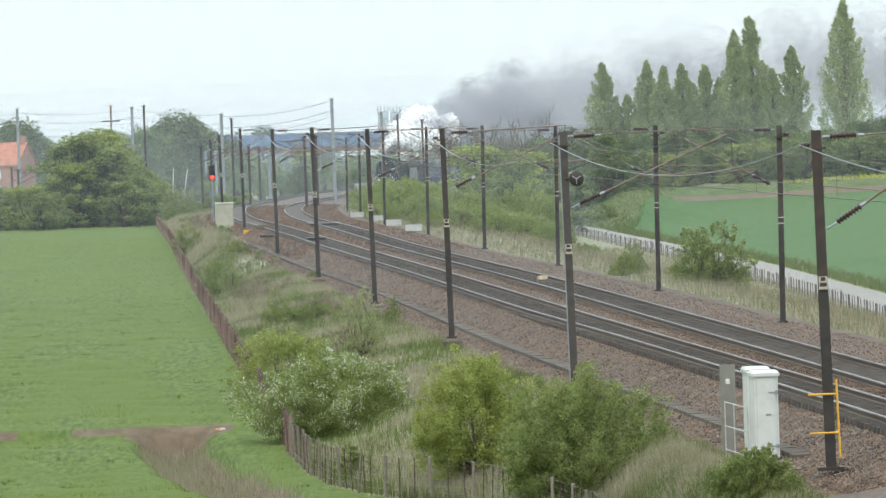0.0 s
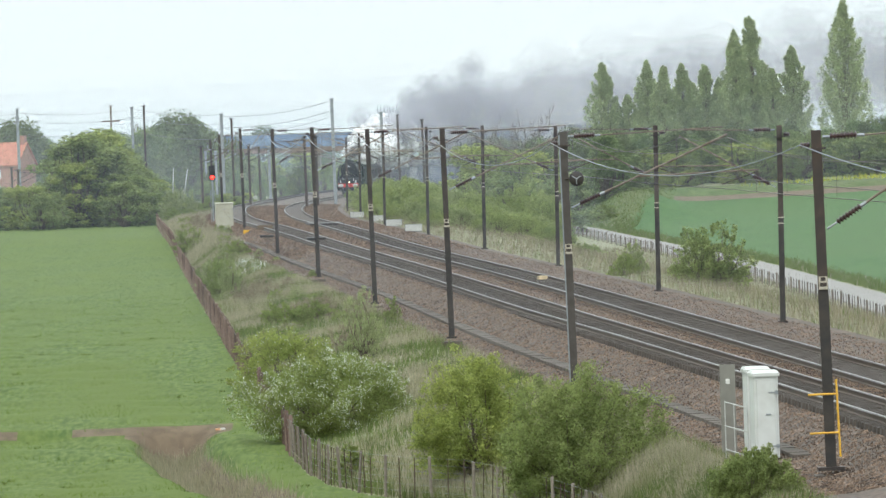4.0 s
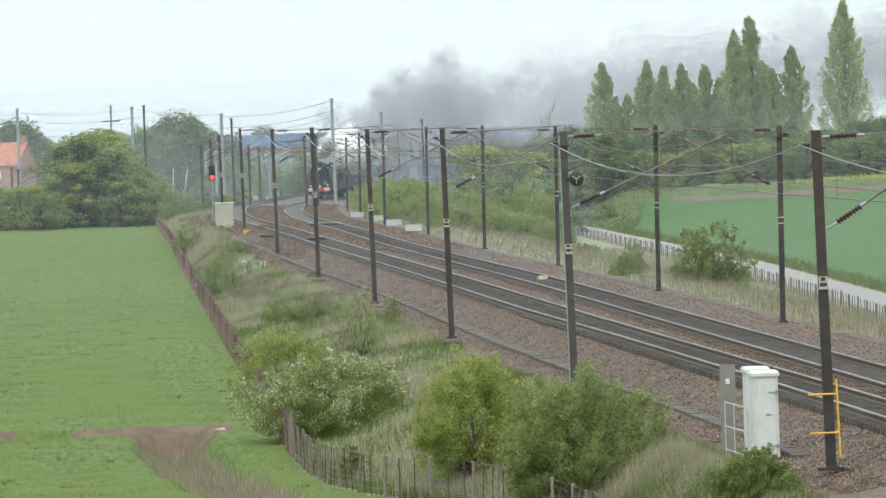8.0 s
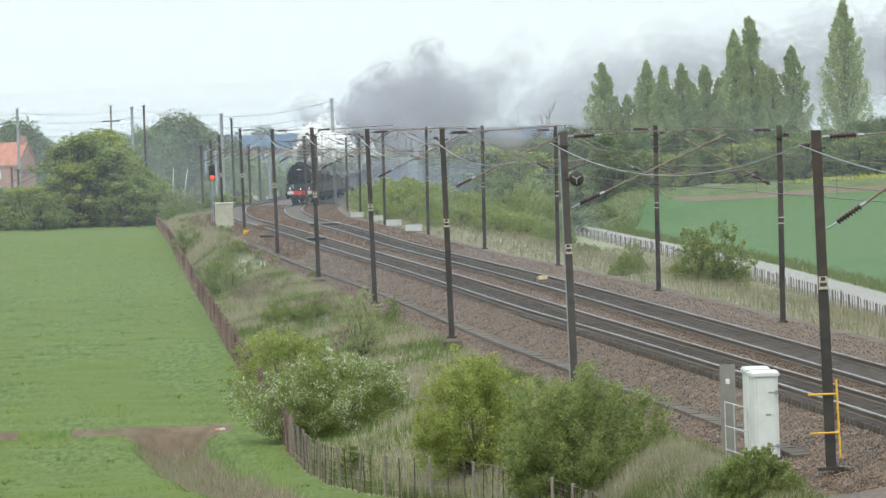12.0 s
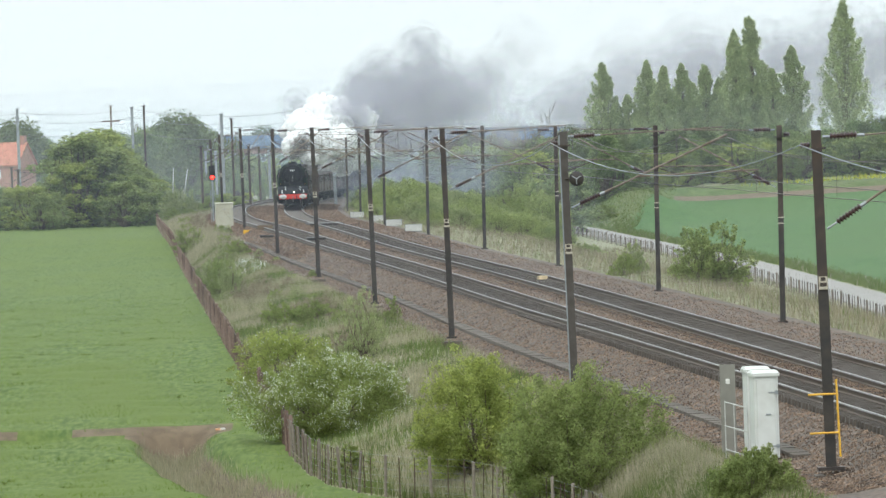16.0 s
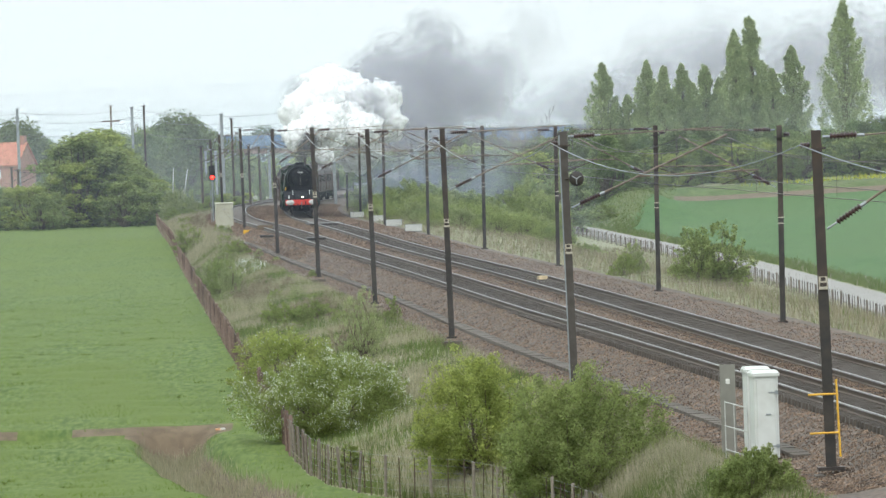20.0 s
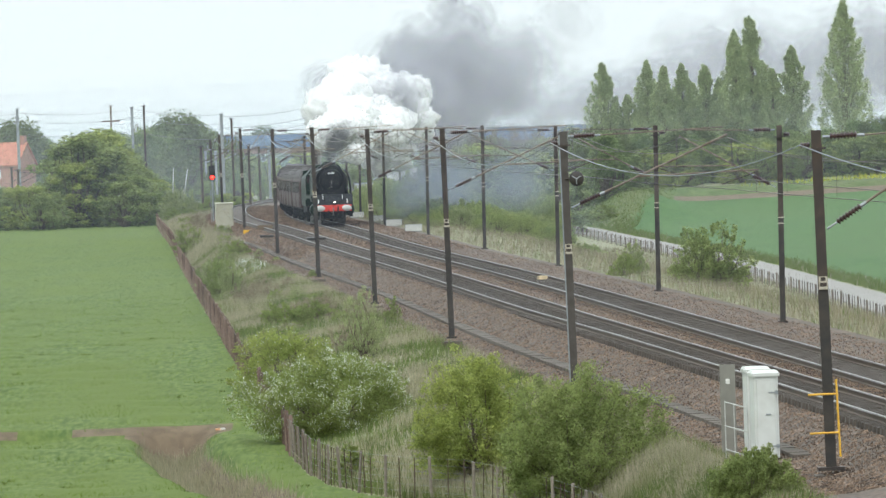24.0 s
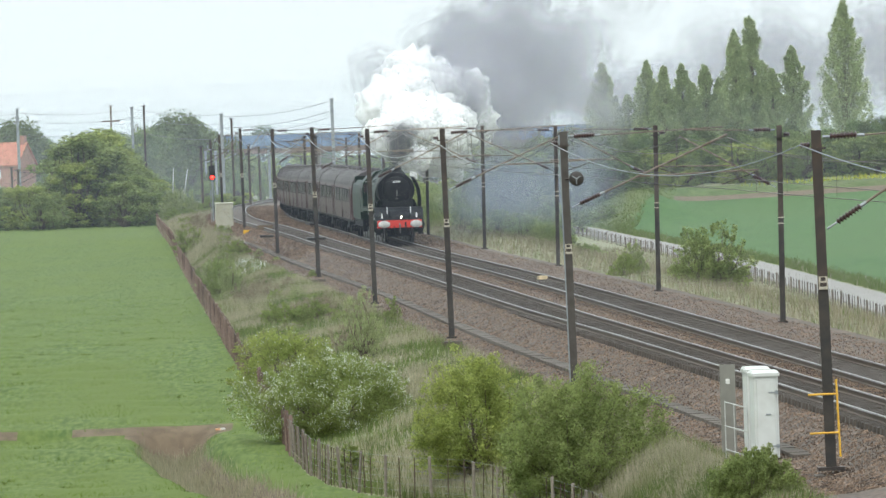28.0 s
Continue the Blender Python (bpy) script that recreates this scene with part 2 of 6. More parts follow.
def spline(points):
    """A smooth x(y) through the points (natural cubic)."""
    xs, ys = np.array([p[1] for p in points], float), np.array([p[0] for p in points], float)
    n, h = len(xs), np.diff(xs)
    a, r = np.eye(n), np.zeros(n)
    for i in range(1, n - 1):
        a[i, i - 1:i + 2] = h[i - 1], 2 * (h[i - 1] + h[i]), h[i]
        r[i] = 6 * ((ys[i + 1] - ys[i]) / h[i] - (ys[i] - ys[i - 1]) / h[i - 1])
    m = np.linalg.solve(a, r)

    def at(y):
        y = np.asarray(y, float)
        i = np.clip(np.searchsorted(xs, y) - 1, 0, n - 2)
        d0, d1, w = xs[i + 1] - y, y - xs[i], h[i]
        return (m[i] * d0 ** 3 + m[i + 1] * d1 ** 3) / (6 * w) + (ys[i] / w - m[i] * w / 6) * d0 + (ys[i + 1] / w - m[i + 1] * w / 6) * d1

    grid = np.arange(xs[0], xs[-1], 8.0)
    vals = np.convolve(np.pad(at(grid), 4, mode="reflect", reflect_type="odd"), np.ones(9) / 9, "valid")
    return lambda y: np.interp(y, grid, vals)


x_right, x_left = spline(RIGHT), spline(LEFT)


def z_rail(y):
    """Top of the rails: the line falls gently towards the camera and again far off."""
    y = np.asarray(y, float)
    return -1.1 * (np.maximum(0, 400 - y) / 260) ** 1.2 + 0.22 * np.exp(-((y - 440) / 60) ** 2) - 0.6 * smoothstep(540, 800, y)


def cant(y):
    """How far the outer rail of the left-hand track is raised on the near curve."""
    return 0.1 * float(smoothstep(250, 200, y))


FENCE = [(3.9, 138), (3.5, 145), (3.09, 149), (2.47, 154), (1.77, 158.2), (0.98, 162.6), (0.34, 165.4), (-0.9, 167.5), (-2.0, 170.1), (-3.0, 174.6), (-3.7, 180.5), (-4.5, 192), (-7.9, 250), (-27.0, 641)]


def x_fence(y):
    return np.interp(y, [p[1] for p in FENCE], [p[0] for p in FENCE])


def z_field(y):
    """The meadow beyond the railway fence."""
    return np.interp(y, [60, 150, 190, 250, 641, 1200], [-3.5, -3.45, -3.4, -2.3, -1.6, -2.5])


def x_road(y):
    return np.interp(y, [200, 402, 538, 752, 1000], [27.5, 25.6, 23.1, 15.5, 3.0])


def x_beck(y):
    return np.interp(y, [150, 170, 181, 190, 199, 207], [-2.9, -4.4, -5.85, -6.9, -8.0, -8.5]) + 0.08 * np.sin(y * 0.55)


def ground_height(x, y):
    x, y = np.asarray(x, float), np.asarray(y, float)
    xl, xr, zr = x_left(np.clip(y, 60, 1205)), x_right(np.clip(y, 60, 1205)), z_rail(np.clip(y, 60, 1205))
    form = zr - 0.9
    xf, zf = x_fence(y), z_field(y)
    # left: the cess, then the bank down to the fence and the meadow
    a = np.clip((xl - 4.6 - x) / np.maximum(xl - 4.6 - xf, 2.0), 0, 1)
    left = zr - 0.84 + (zf - zr + 0.84) * (a * a * (3 - 2 * a))
    # right: verge, bank down to the farm track, then the crop field rising
    xq = x_road(y)
    b = np.clip((x - xr - 6.0) / np.maximum(xq - 4 - xr - 6.0, 6.0), 0, 1)
    low = -5.0 + 3.4 * smoothstep(780, 1000, y)
    right = zr - 0.42 + (low - zr + 0.42) * (b * b * (3 - 2 * b))
    right = right + np.maximum(0, x - xq - 3) * 0.03 * smoothstep(400, 700, y)
    right = right + 0.9 * smoothstep(858, 874, y) * smoothstep(20, 28, x) + 2.9 * np.exp(-((x - 24) / 5.0) ** 2 - ((y - 826) / 40) ** 2)  # grassy bank at the field's corner
    z = np.where(x < xl, left, np.where(x > xr, right, form))
    far = smoothstep(1000, 1300, y)
    z = z * (1 - far) + (-3.0 + 0.0 * x) * far
    # a low step across the meadow, and the beck's cut below it
    inside = smoothstep(0.4, 2.2, xf - x)
    step = 0.28 * smoothstep(207.4, 206.8, y) * smoothstep(160, 190, y) * inside
    cut = np.exp(-((x - x_beck(y)) / 0.95) ** 4) * smoothstep(207.2, 206.4, y) * inside
    hump = 0.3 * np.exp(-((x - x_beck(y) - 2.1) / 0.9) ** 2) * smoothstep(206.5, 203, y) * smoothstep(160, 180, y) * inside
    return z - step - 0.75 * cut + hump


# ---- ground: one sheet to the horizon ----
def ground_sheet():
    xs = np.concatenate([-np.geomspace(4000, 62, 16), np.arange(-60, -30, 0.8), np.arange(-30, -11, 0.28), np.arange(-11, 0.5, 0.11), np.arange(0.5, 30, 0.28), np.arange(30, 60.01, 0.8), np.geomspace(62, 4000, 16)])
    ys = np.concatenate([np.linspace(-400, 50, 5), np.arange(55, 130, 5.0), np.arange(130, 280, 0.55), np.arange(280, 560, 1.6),
                         np.arange(560, 1300, 6.0), np.geomspace(1310, 4900, 24)])
    gx, gy = np.meshgrid(xs, ys)
    gz = ground_height(gx, gy)
    near = (gy > 120) & (gy < 700) & (abs(gx) < 60)
    wob = np.array([noise.noise(Vector((x * 0.5, y * 0.35, 0))) for x, y in zip(gx[near], gy[near])])
    gz[near] += 0.09 * wob
    nx, ny = len(xs), len(ys)
    i = np.arange(nx * ny).reshape(ny, nx)
    faces = np.stack([i[:-1, :-1], i[:-1, 1:], i[1:, 1:], i[1:, :-1]], -1).reshape(-1, 4)
    me = bpy.data.meshes.new("ground")
    me.from_pydata(np.stack([gx, gy, gz], -1).reshape(-1, 3).tolist(), [], faces.tolist())
    cx, cy = gx.ravel()[faces].mean(1), gy.ravel()[faces].mean(1)
    mid, slot = [MEADOW, ROUGH, CROP, EARTH, FARLAND, BANKGRASS], np.zeros(len(faces), int)
    slot[:] = 4
    inside = (cy > 50) & (cy < 1300) & (abs(cx) < 400)
    slot[inside] = 1
    slot[inside & (cx < x_fence(cy)) & (cy < 660)] = 0
    slot[inside & (cx > x_road(cy) + 3.2) & (cy < 862) & (cy > 300)] = 2
    slot[inside & (cx > x_road(cy) + 3.2) & (cy > 859) & (cy < 865)] = 3
    slot[inside & (cx > x_road(cy) + 3.2) & (cy >= 865) & (cy < 892)] = 5
    slot[inside & (cx > x_road(cy) + 2.4) & (cx < np.interp(cy, [735, 751, 803, 850, 862], [17.5, 20, 24, 28.5, 29.5])) & (cy > 735) & (cy < 892)] = 5
    slot[inside & (cx > x_road(cy) + 2.4) & (cx < x_road(cy) + 4.4 + 0.8 * np.sin(cy * 0.11)) & (cy < 740) & (cy > 300)] = 5
    slot[inside & (abs(cx - x_beck(cy)) < 0.9) & (cy < 207.5) & (cy > 150)] = 3
    slot[inside & (abs(cx - x_beck(cy) - 0.15) < 1.65) & (cy < 207.4) & (cy > 206.7)] = 3
    # left of the beck the earth colour paints the step's thin shadow line
    slot[inside & (cx < x_beck(cy) - 1.4) & (np.sin(cx * 1.7) + np.sin(cx * 0.63 + 1) > -0.5) & (cy < 207.4) & (cy > 206.8)] = 3
    for m in mid:
        me.materials.append(m)
    me.polygons.foreach_set("material_index", slot)
    me.polygons.foreach_set("use_smooth", [True] * len(me.polygons))
    me.update()
    tagged(new("ground", me), "meadow, rough verge and young crop field beside the railway", "ground", kind="structure")


ground_sheet()


# ---- track bed, rails ----
def track_rows(xf, y0, y1, step, lift=0.0):
    rows = []
    for y in np.arange(y0, y1, step):
        d = Vector((float(xf(y + 1) - xf(y - 1)), 2.0, 0)).normalized()
        rows.append((Vector((float(xf(y)), float(y), float(z_rail(y)) + lift)), Vector((d.y, -d.x, 0))))
    return rows


def track_bed():
    s = Shape()
    ys = np.arange(62, 1180, 4.0)
    for y0, y1 in zip(ys[:-1], ys[1:]):
        rows = []
        for y in (y0, y1):
            xl, xr, z = float(x_left(y)), float(x_right(y)), float(z_rail(y))
            prof = [(xl - 4.6, z - 1.4), (xl - 4.15, z - 0.74), (xl - 3.4, z - 0.7), (xl - 2.5, z - 0.55), (xl - 1.75, z - 0.2), (xl - 1.35, z - 0.17), (xl - 0.72, z - 0.17), (xl + 0.72, z - 0.17), (xl + 1.3, z - 0.18),
                    ((xl + xr) / 2, z - 0.22), (xr - 1.3, z - 0.18), (xr - 0.72, z - 0.17), (xr + 0.72, z - 0.17), (xr + 1.4, z - 0.16), (xr + 2.2, z - 0.2), (xr + 4.5, z - 0.36), (xr + 5.0, z - 1.0)]
            rows.append([(x, y, h) for x, h in prof])
        n = len(rows[0])
        for j in range(n - 1):
            s.add([rows[0][j], rows[0][j + 1], rows[1][j + 1], rows[1][j]], [(0, 1, 2, 3)], 1 if j in (5, 6, 7, 10, 11, 12) else 0)
    bed = thing("track_bed", "brown stone ballast bed under the two tracks", "ballast", shape=s, mats=[BALLAST, BALLAST_DARK], kind="structure")
    return bed


track_bed()


def rails():
    head = [(-0.036, -0.03), (-0.03, 0.0), (0.03, 0.0), (0.036, -0.03)]
    web = [(-0.07, -0.16), (-0.07, -0.145), (-0.012, -0.125), (-0.012, -0.045), (-0.036, -0.03), (0.036, -0.03), (0.012, -0.045), (0.012, -0.125), (0.07, -0.145), (0.07, -0.16)]
    for xf, nm in ((x_left, "left"), (x_right, "right")):
        tr = thing("railway_track", "steel running rails on concrete sleepers, worn bright on top", "railway track", group="tracks", kind="structure")
        for off in (-0.7525, 0.7525):
            rows = [(p + s * off + Vector((0, 0, cant(p.y) if nm == "left" and off < 0 else 0.0)), s) for p, s in track_rows(xf, 64, 1180, 3.0)]
            r = part("rail", Shape().sweep(rows, web), RAIL, tr, "rust-brown rail side")
            part("rail_head", Shape().sweep(rows, head), RAILHEAD, r, "bright polished running surface")


rails()


# ---- overhead line ----
def mast_shape(h, w=0.12):
    """A rolled H-section column."""
    t, c = 0.014, 0.006
    ring = [(-w, -w), (w, -w), (w, -w + t), (c, -w + t), (c, w - t), (w, w - t), (w, w), (-w, w), (-w, w - t), (-c, w - t), (-c, -w + t), (-w, -w + t)]
    n = len(ring)
    s = Shape().add([(x, y, z) for z in (0, h) for x, y in ring], [(i, (i + 1) % n, n + (i + 1) % n, n + i) for i in range(n)])
    return s.add([(x, y, h) for x, y in ring], [(0, 1, 2, 3, 10, 11), (3, 4, 9, 10), (4, 5, 6, 7, 8, 9)])


def insulator(a, b, n=8, r=0.085):
    """A ribbed porcelain rod between two points."""
    a, b = Vector(a), Vector(b)
    d = b - a
    prof = [(0.03, 0.0)]
    for i in range(n):
        z = (i + 0.2) / n
        prof += [(0.04, z * d.length), (r, (z + 0.25 / n) * d.length), (r * 0.96, (z + 0.33 / n) * d.length), (0.04, (z + 0.6 / n) * d.length)]
    prof.append((0.03, d.length))
    m = Matrix.Translation(a) @ d.to_track_quat("Z", "Y").to_matrix().to_4x4()
    return Shape().lathe(prof, 12, m)


def bar(a, b, r, sides=6):
    return Shape().tube([a, b], r, sides)


def plate_on(col, h):
    pl = part("warning_plate", Shape().box(-0.09, 0.09, -0.15, -0.135, h * 0.53, h * 0.53 + 0.27), TAN, col, "white warning plate")
    part("plate_mark", Shape().box(-0.07, 0.07, -0.156, -0.151, h * 0.53 + 0.06, h * 0.53 + 0.14).box(-0.05, 0.05, -0.156, -0.151, h * 0.53 + 0.18, h * 0.53 + 0.25), MAST, pl)


def mast(at, h, reach, side, low_arm=True, steel=MAST, wide=0.12, label="brown steel overhead line mast with a registration arm"):
    """side +1: the arm reaches towards +x. Base at the origin."""
    k = side
    ob = thing("catenary_mast", label, "mast", at, "overhead line masts")
    col = part("column", mast_shape(h, wide), steel, ob)
    if steel is MAST:
        part("painted_foot", mast_shape(h * 0.53, wide + 0.004), MASTBLACK, col, "black painted lower length")
    part("base_plate", Shape().box(-0.17, 0.17, -0.17, 0.17, -0.02, 0.04, bevel=0.01), MAST, ob)
    part("footing", Shape().box(-0.34, 0.34, -0.34, 0.34, -0.6, -0.12, bevel=0.04), TROUGH, ob)
    if k < 0:  # the far side's masts carry only pale bands
        for zz in (0.5, 0.53):
            part("band", Shape().box(-wide - 0.006, wide + 0.006, -wide - 0.006, wide + 0.006, h * zz, h * zz + 0.035), TAN, col, "thin pale painted band")
    else:
        plate_on(col, h)
    zt = h - 0.14
    part("tie_insulator", insulator((k * 0.28, 0, zt), (k * 0.85, 0, zt + 0.01)), PORCELAIN, ob, "ribbed brown insulator", True)
    part("insulator_cap", bar((k * 0.13, 0, zt), (k * 0.29, 0, zt), 0.028), GALV, ob)
    part("insulator_cap", bar((k * 0.84, 0, zt), (k * 1.0, 0, zt), 0.03, 8), GALV, ob)
    part("tie_rod", bar((k * 0.98, 0, zt), (k * (reach - 0.15), 0, zt + 0.06), 0.02), ARMTUBE, ob)
    za = h - 2.05
    tip = Vector((k * (reach - 0.05), 0, h - 0.28))
    a = Vector((k * 0.14, 0, za))
    u = (tip - a).normalized()
    part("strut_insulator", insulator(a + u * 0.25, a + u * 0.85), PORCELAIN, ob, "ribbed brown insulator", True)
    part("strut_cap", bar(a, a + u * 0.26, 0.024), GALV, ob)
    part("strut_cap", bar(a + u * 0.84, a + u * 0.98, 0.04, 8), GALV, ob)
    part("strut_tube", bar(a + u * 0.96, tip, 0.03), ARMTUBE, ob, "rusty inclined bracket tube")
    if low_arm:
        zc = h - 1.3
        p = a + u * ((zc - za) / u.z)
        part("registration_tube", bar(p, (k * (reach + 0.75), 0, zc + 0.03), 0.024), ARMTUBE, ob)
        part("steady_arm", bar((k * (reach + 0.7), 0, zc - 0.02), (k * (reach - 0.25), 0, zc - 0.32), 0.016).tube([(k * (reach + 0.7), 0, zc + 0.03), (k * (reach + 0.7), 0, zc - 0.12)], 0.022, 6), MAST, ob)
        part("drop_bracket", bar((k * (reach + 0.05), 0, h - 0.3), (k * (reach + 0.05), 0, zc), 0.012), WIRE, ob)
    part("clamp", Shape().box(-0.18, 0.18, -0.18, 0.18, h - 0.4, h - 0.36), MAST, ob)
    part("return_insulator", insulator((-k * 0.14, 0, h - 0.3), (-k * 0.34, 0, h - 0.3), 3, 0.07), PORCELAIN, ob, "", True)
    return ob


GREYMAST = material("weathered_grey_steel", (0.085, 0.075, 0.067), 0.7, 0.2, (0.06, 0.05, 0.043), 5, 8, 0.2)
MASTS_LEFT = [(7.87, 140, -1.63), (3.42, 182, -1.45), (0.2, 227, -1.19), (-2.79, 272, -1.01), (-5.85, 317, -0.75), (-9.21, 378, -0.6), (-13.23, 454, -0.3), (-17.1, 530, -0.5), (-20.5, 610, -0.8)]
MASTS_RIGHT = [(11.15, 224, -0.95), (8.4, 266, -0.76), (5.36, 317, -0.6), (2.2, 358, -0.35), (-0.85, 406, -0.2), (-3.9, 461, -0.2), (-6.4, 534, -0.2), (-8.2, 590, -0.5), (-8.9, 640, -0.9)]
for x, y, z in MASTS_LEFT:
    second = y == 182
    ob = mast(pose(x, y, z, 0, -0.8, 0), 7.0, float(x_left(y)) - x, 1, True, GREYMAST if second else MAST, 0.095 if second else 0.1 if y == 140 else 0.09,
              "grey weathered steel overhead line mast with a pulley" if second else "brown steel overhead line mast with a registration arm")
    if y == 140:
        part("base_flange", Shape().box(-0.28, 0.28, -0.24, 0.24, -0.03, 0.04, bevel=0.02), MAST, ob)
        for zz in (0.75, 1.55):
            part("step_bar", bar((-0.42, -0.2, zz), (0.2, -0.2, zz), 0.021, 8), YELLOW, ob, "yellow guard bar")
        part("step_post", bar((0.19, -0.2, 0.25), (0.17, -0.2, 1.85), 0.022, 8), YELLOW, ob, "yellow guard post")
for x, y, z in MASTS_RIGHT:
    mast(pose(x, y, z, 0, 0.7, 0), 6.5, x - float(x_right(y)), -1, wide=0.085)
# balance-weight pulley wheel on the second mast
SECOND = [o for o in scene.objects if o.name.startswith("catenary_mast") and abs(o.matrix_basis.translation.y - 182) < 1][0]
wheel = part("pulley_wheel", Shape().lathe([(0.03, -0.05), (0.19, -0.05), (0.2, -0.03), (0.165, 0.0), (0.2, 0.03), (0.19, 0.05), (0.03, 0.05)], 24, pose(0.3, -0.16, 5.72, 90)), MASTBLACK, SECOND, "black grooved pulley wheel", True)
for i in range(3):
    part("spoke", bar((0.3, -0.225, 5.72), (0.3 + 0.15 * math.cos(2.1 * i + 0.5), -0.225, 5.72 + 0.15 * math.sin(2.1 * i + 0.5)), 0.014), GALV, wheel)
part("pulley_bracket", bar((0.0, -0.1, 5.72), (0.3, -0.16, 5.72), 0.03), MAST, SECOND)
part("conduit", Shape().box(-0.135, -0.1, -0.13, -0.1, 0.1, 6.9), GALV, SECOND, "pale cable conduit up the mast")


POLES = [(-49.6, 800, -1.5, 12.3, GALV), (-36.3, 805, -2, 12.6, GALV), (-35.0, 808, -2, 12.7, MAST), (-23.0, 720, -1.2, 10.2, GALV), (-22.4, 735, -1.2, 9.7, MAST), (-10.75, 690, -1.0, 11.0, GALV),
         (-11.9, 655, -1.0, 7.2, MAST), (-12.7, 640, -1.0, 7.2, MAST), (-6.2, 740, -1.3, 10.0, GALV), (-4.8, 800, -1.2, 9.8, MAST), (-1.9, 790, -1.4, 9.3, MAST),
         (-45.5, 800, -1.6, 5.3, MAST), (-47.9, 770, -1.6, 5.3, MAST), (-49.9, 790, -1.6, 5.5, MAST), (-19.4, 690, -1.2, 6.8, MAST), (-24.6, 700, -1.2, 6.8, MAST), (-21.3, 800, -1.2, 6.6, MAST), (-20.5, 815, -1.2, 6.6, GALV), (-33.8, 980, -2.0, 7.0, GALV), (-29.7, 900, -2.0, 7.0, GALV)]
for x, y, z, h, mt in POLES:
    ob = thing("line_mast", "grey far overhead line mast" if mt is GALV else "brown far overhead line mast", "mast", pose(x, y, z, 0, -0.4, 0), "far masts")
    part("column", mast_shape(h, 0.16 if mt is GALV else 0.12), mt, ob)
    part("cap", Shape().box(-0.26, 0.26, -0.26, 0.26, h, h + 0.1), mt, ob)
    if h < 8:
        k = 1 if x < -15 else -1
        part("bracket", bar((0, 0, h - 1.6), (k * 2.8, 0, h - 0.4), 0.05).tube([(0, 0, h - 0.3), (k * 2.8, 0, h - 0.35)], 0.03, 5), mt, ob)
        part("insulator", insulator((k * 0.3, 0, h - 0.3), (k * 1.0, 0, h - 0.3), 4, 0.12), PORCELAIN, ob)
ob = thing("telegraph_pole", "brown wooden telegraph pole with a crossarm", "pole", pose(-42.5, 880, -2.0))
part("shaft", bar((0, 0, 0), (0, 0, 13.5), 0.13, 8), WOOD, ob)
part("crossarm", Shape().box(-1.2, 1.2, -0.06, 0.06, 11.3, 11.5), WOOD, ob)


def sagging(a, b, sag, n=14):
    a, b = Vector(a), Vector(b)
    return [a.lerp(b, i / n) - Vector((0, 0, 4 * sag * (i / n) * (1 - i / n))) for i in range(n + 1)]


def overhead(xf, rows, over, height):
    """Catenary, contact wire and droppers of one track."""
    ob = thing("overhead_line", "catenary and contact wire with droppers above the track", "overhead wire", group="overhead wires")
    ys = [62.0, 100.0] + [y for _, y, _ in rows] + [700.0]
    sup = []
    for i, y in enumerate(ys):
        st = 0.16 * (-1) ** i
        zr = float(z_rail(y))
        sup.append((float(xf(y)) + st, y, zr))
    mess, cont = [], []
    for (xa, ya, za), (xb, yb, zb) in zip(sup[:-1], sup[1:]):
        m = sagging((xa, ya, za + height), (xb, yb, zb + height), 0.55)
        c = sagging((xa, ya, za + 4.75), (xb, yb, zb + 4.75), 0.03)
        mess += m[:-1]
        cont += c[:-1]
        for i in (2, 4, 7, 10, 12):
            part("dropper", bar(m[i], c[i], 0.006, 4), WIRE, ob)
    part("catenary_wire", Shape().tube(mess, 0.011, 5), WIRE, ob)
    part("contact_wire", Shape().tube(cont, 0.011, 5), WIRE, ob)


overhead(x_left, MASTS_LEFT, 1, 6.15)
overhead(x_right, MASTS_RIGHT, -1, 5.95)
ob = thing("return_conductor", "thick grey return wire slung along the masts", "overhead wire", group="overhead wires")
tops = [(12.5, 98, -1.75 + 6.65)] + [(x - 0.34 - 0.095, y, z + 6.7) for x, y, z in MASTS_LEFT]
pts = []
for a, b in zip(tops[:-1], tops[1:]):
    pts += sagging(a, b, 0.75)[:-1]
part("wire", Shape().tube(pts, 0.012, 6), GALV, ob)
ob = thing("span_wires", "thin wires strung between the far tall masts", "overhead wire", group="overhead wires")
for za, zb in ((10.0, 10.9), (8.8, 9.9), (8.1, 9.3)):
    part("wire", Shape().tube(sagging((-23, 720, za - 1.2), (-10.75, 690, zb - 1.0), 0.5), 0.02, 4), WIRE, ob)
for za in (11.8, 10.8, 9.2):
    part("wire", Shape().tube(sagging((-49, 800, za - 1.5), (-36, 805, za - 1.4), 0.4), 0.02, 4), WIRE, ob)
    part("wire", Shape().tube(sagging((-36, 805, za - 1.4), (-23, 720, za - 2.8), 0.4), 0.02, 4), WIRE, ob)
    part("wire", Shape().tube(sagging((-70, 800, za - 1.6), (-49, 800, za - 1.5), 0.4), 0.02, 4), WIRE, ob)


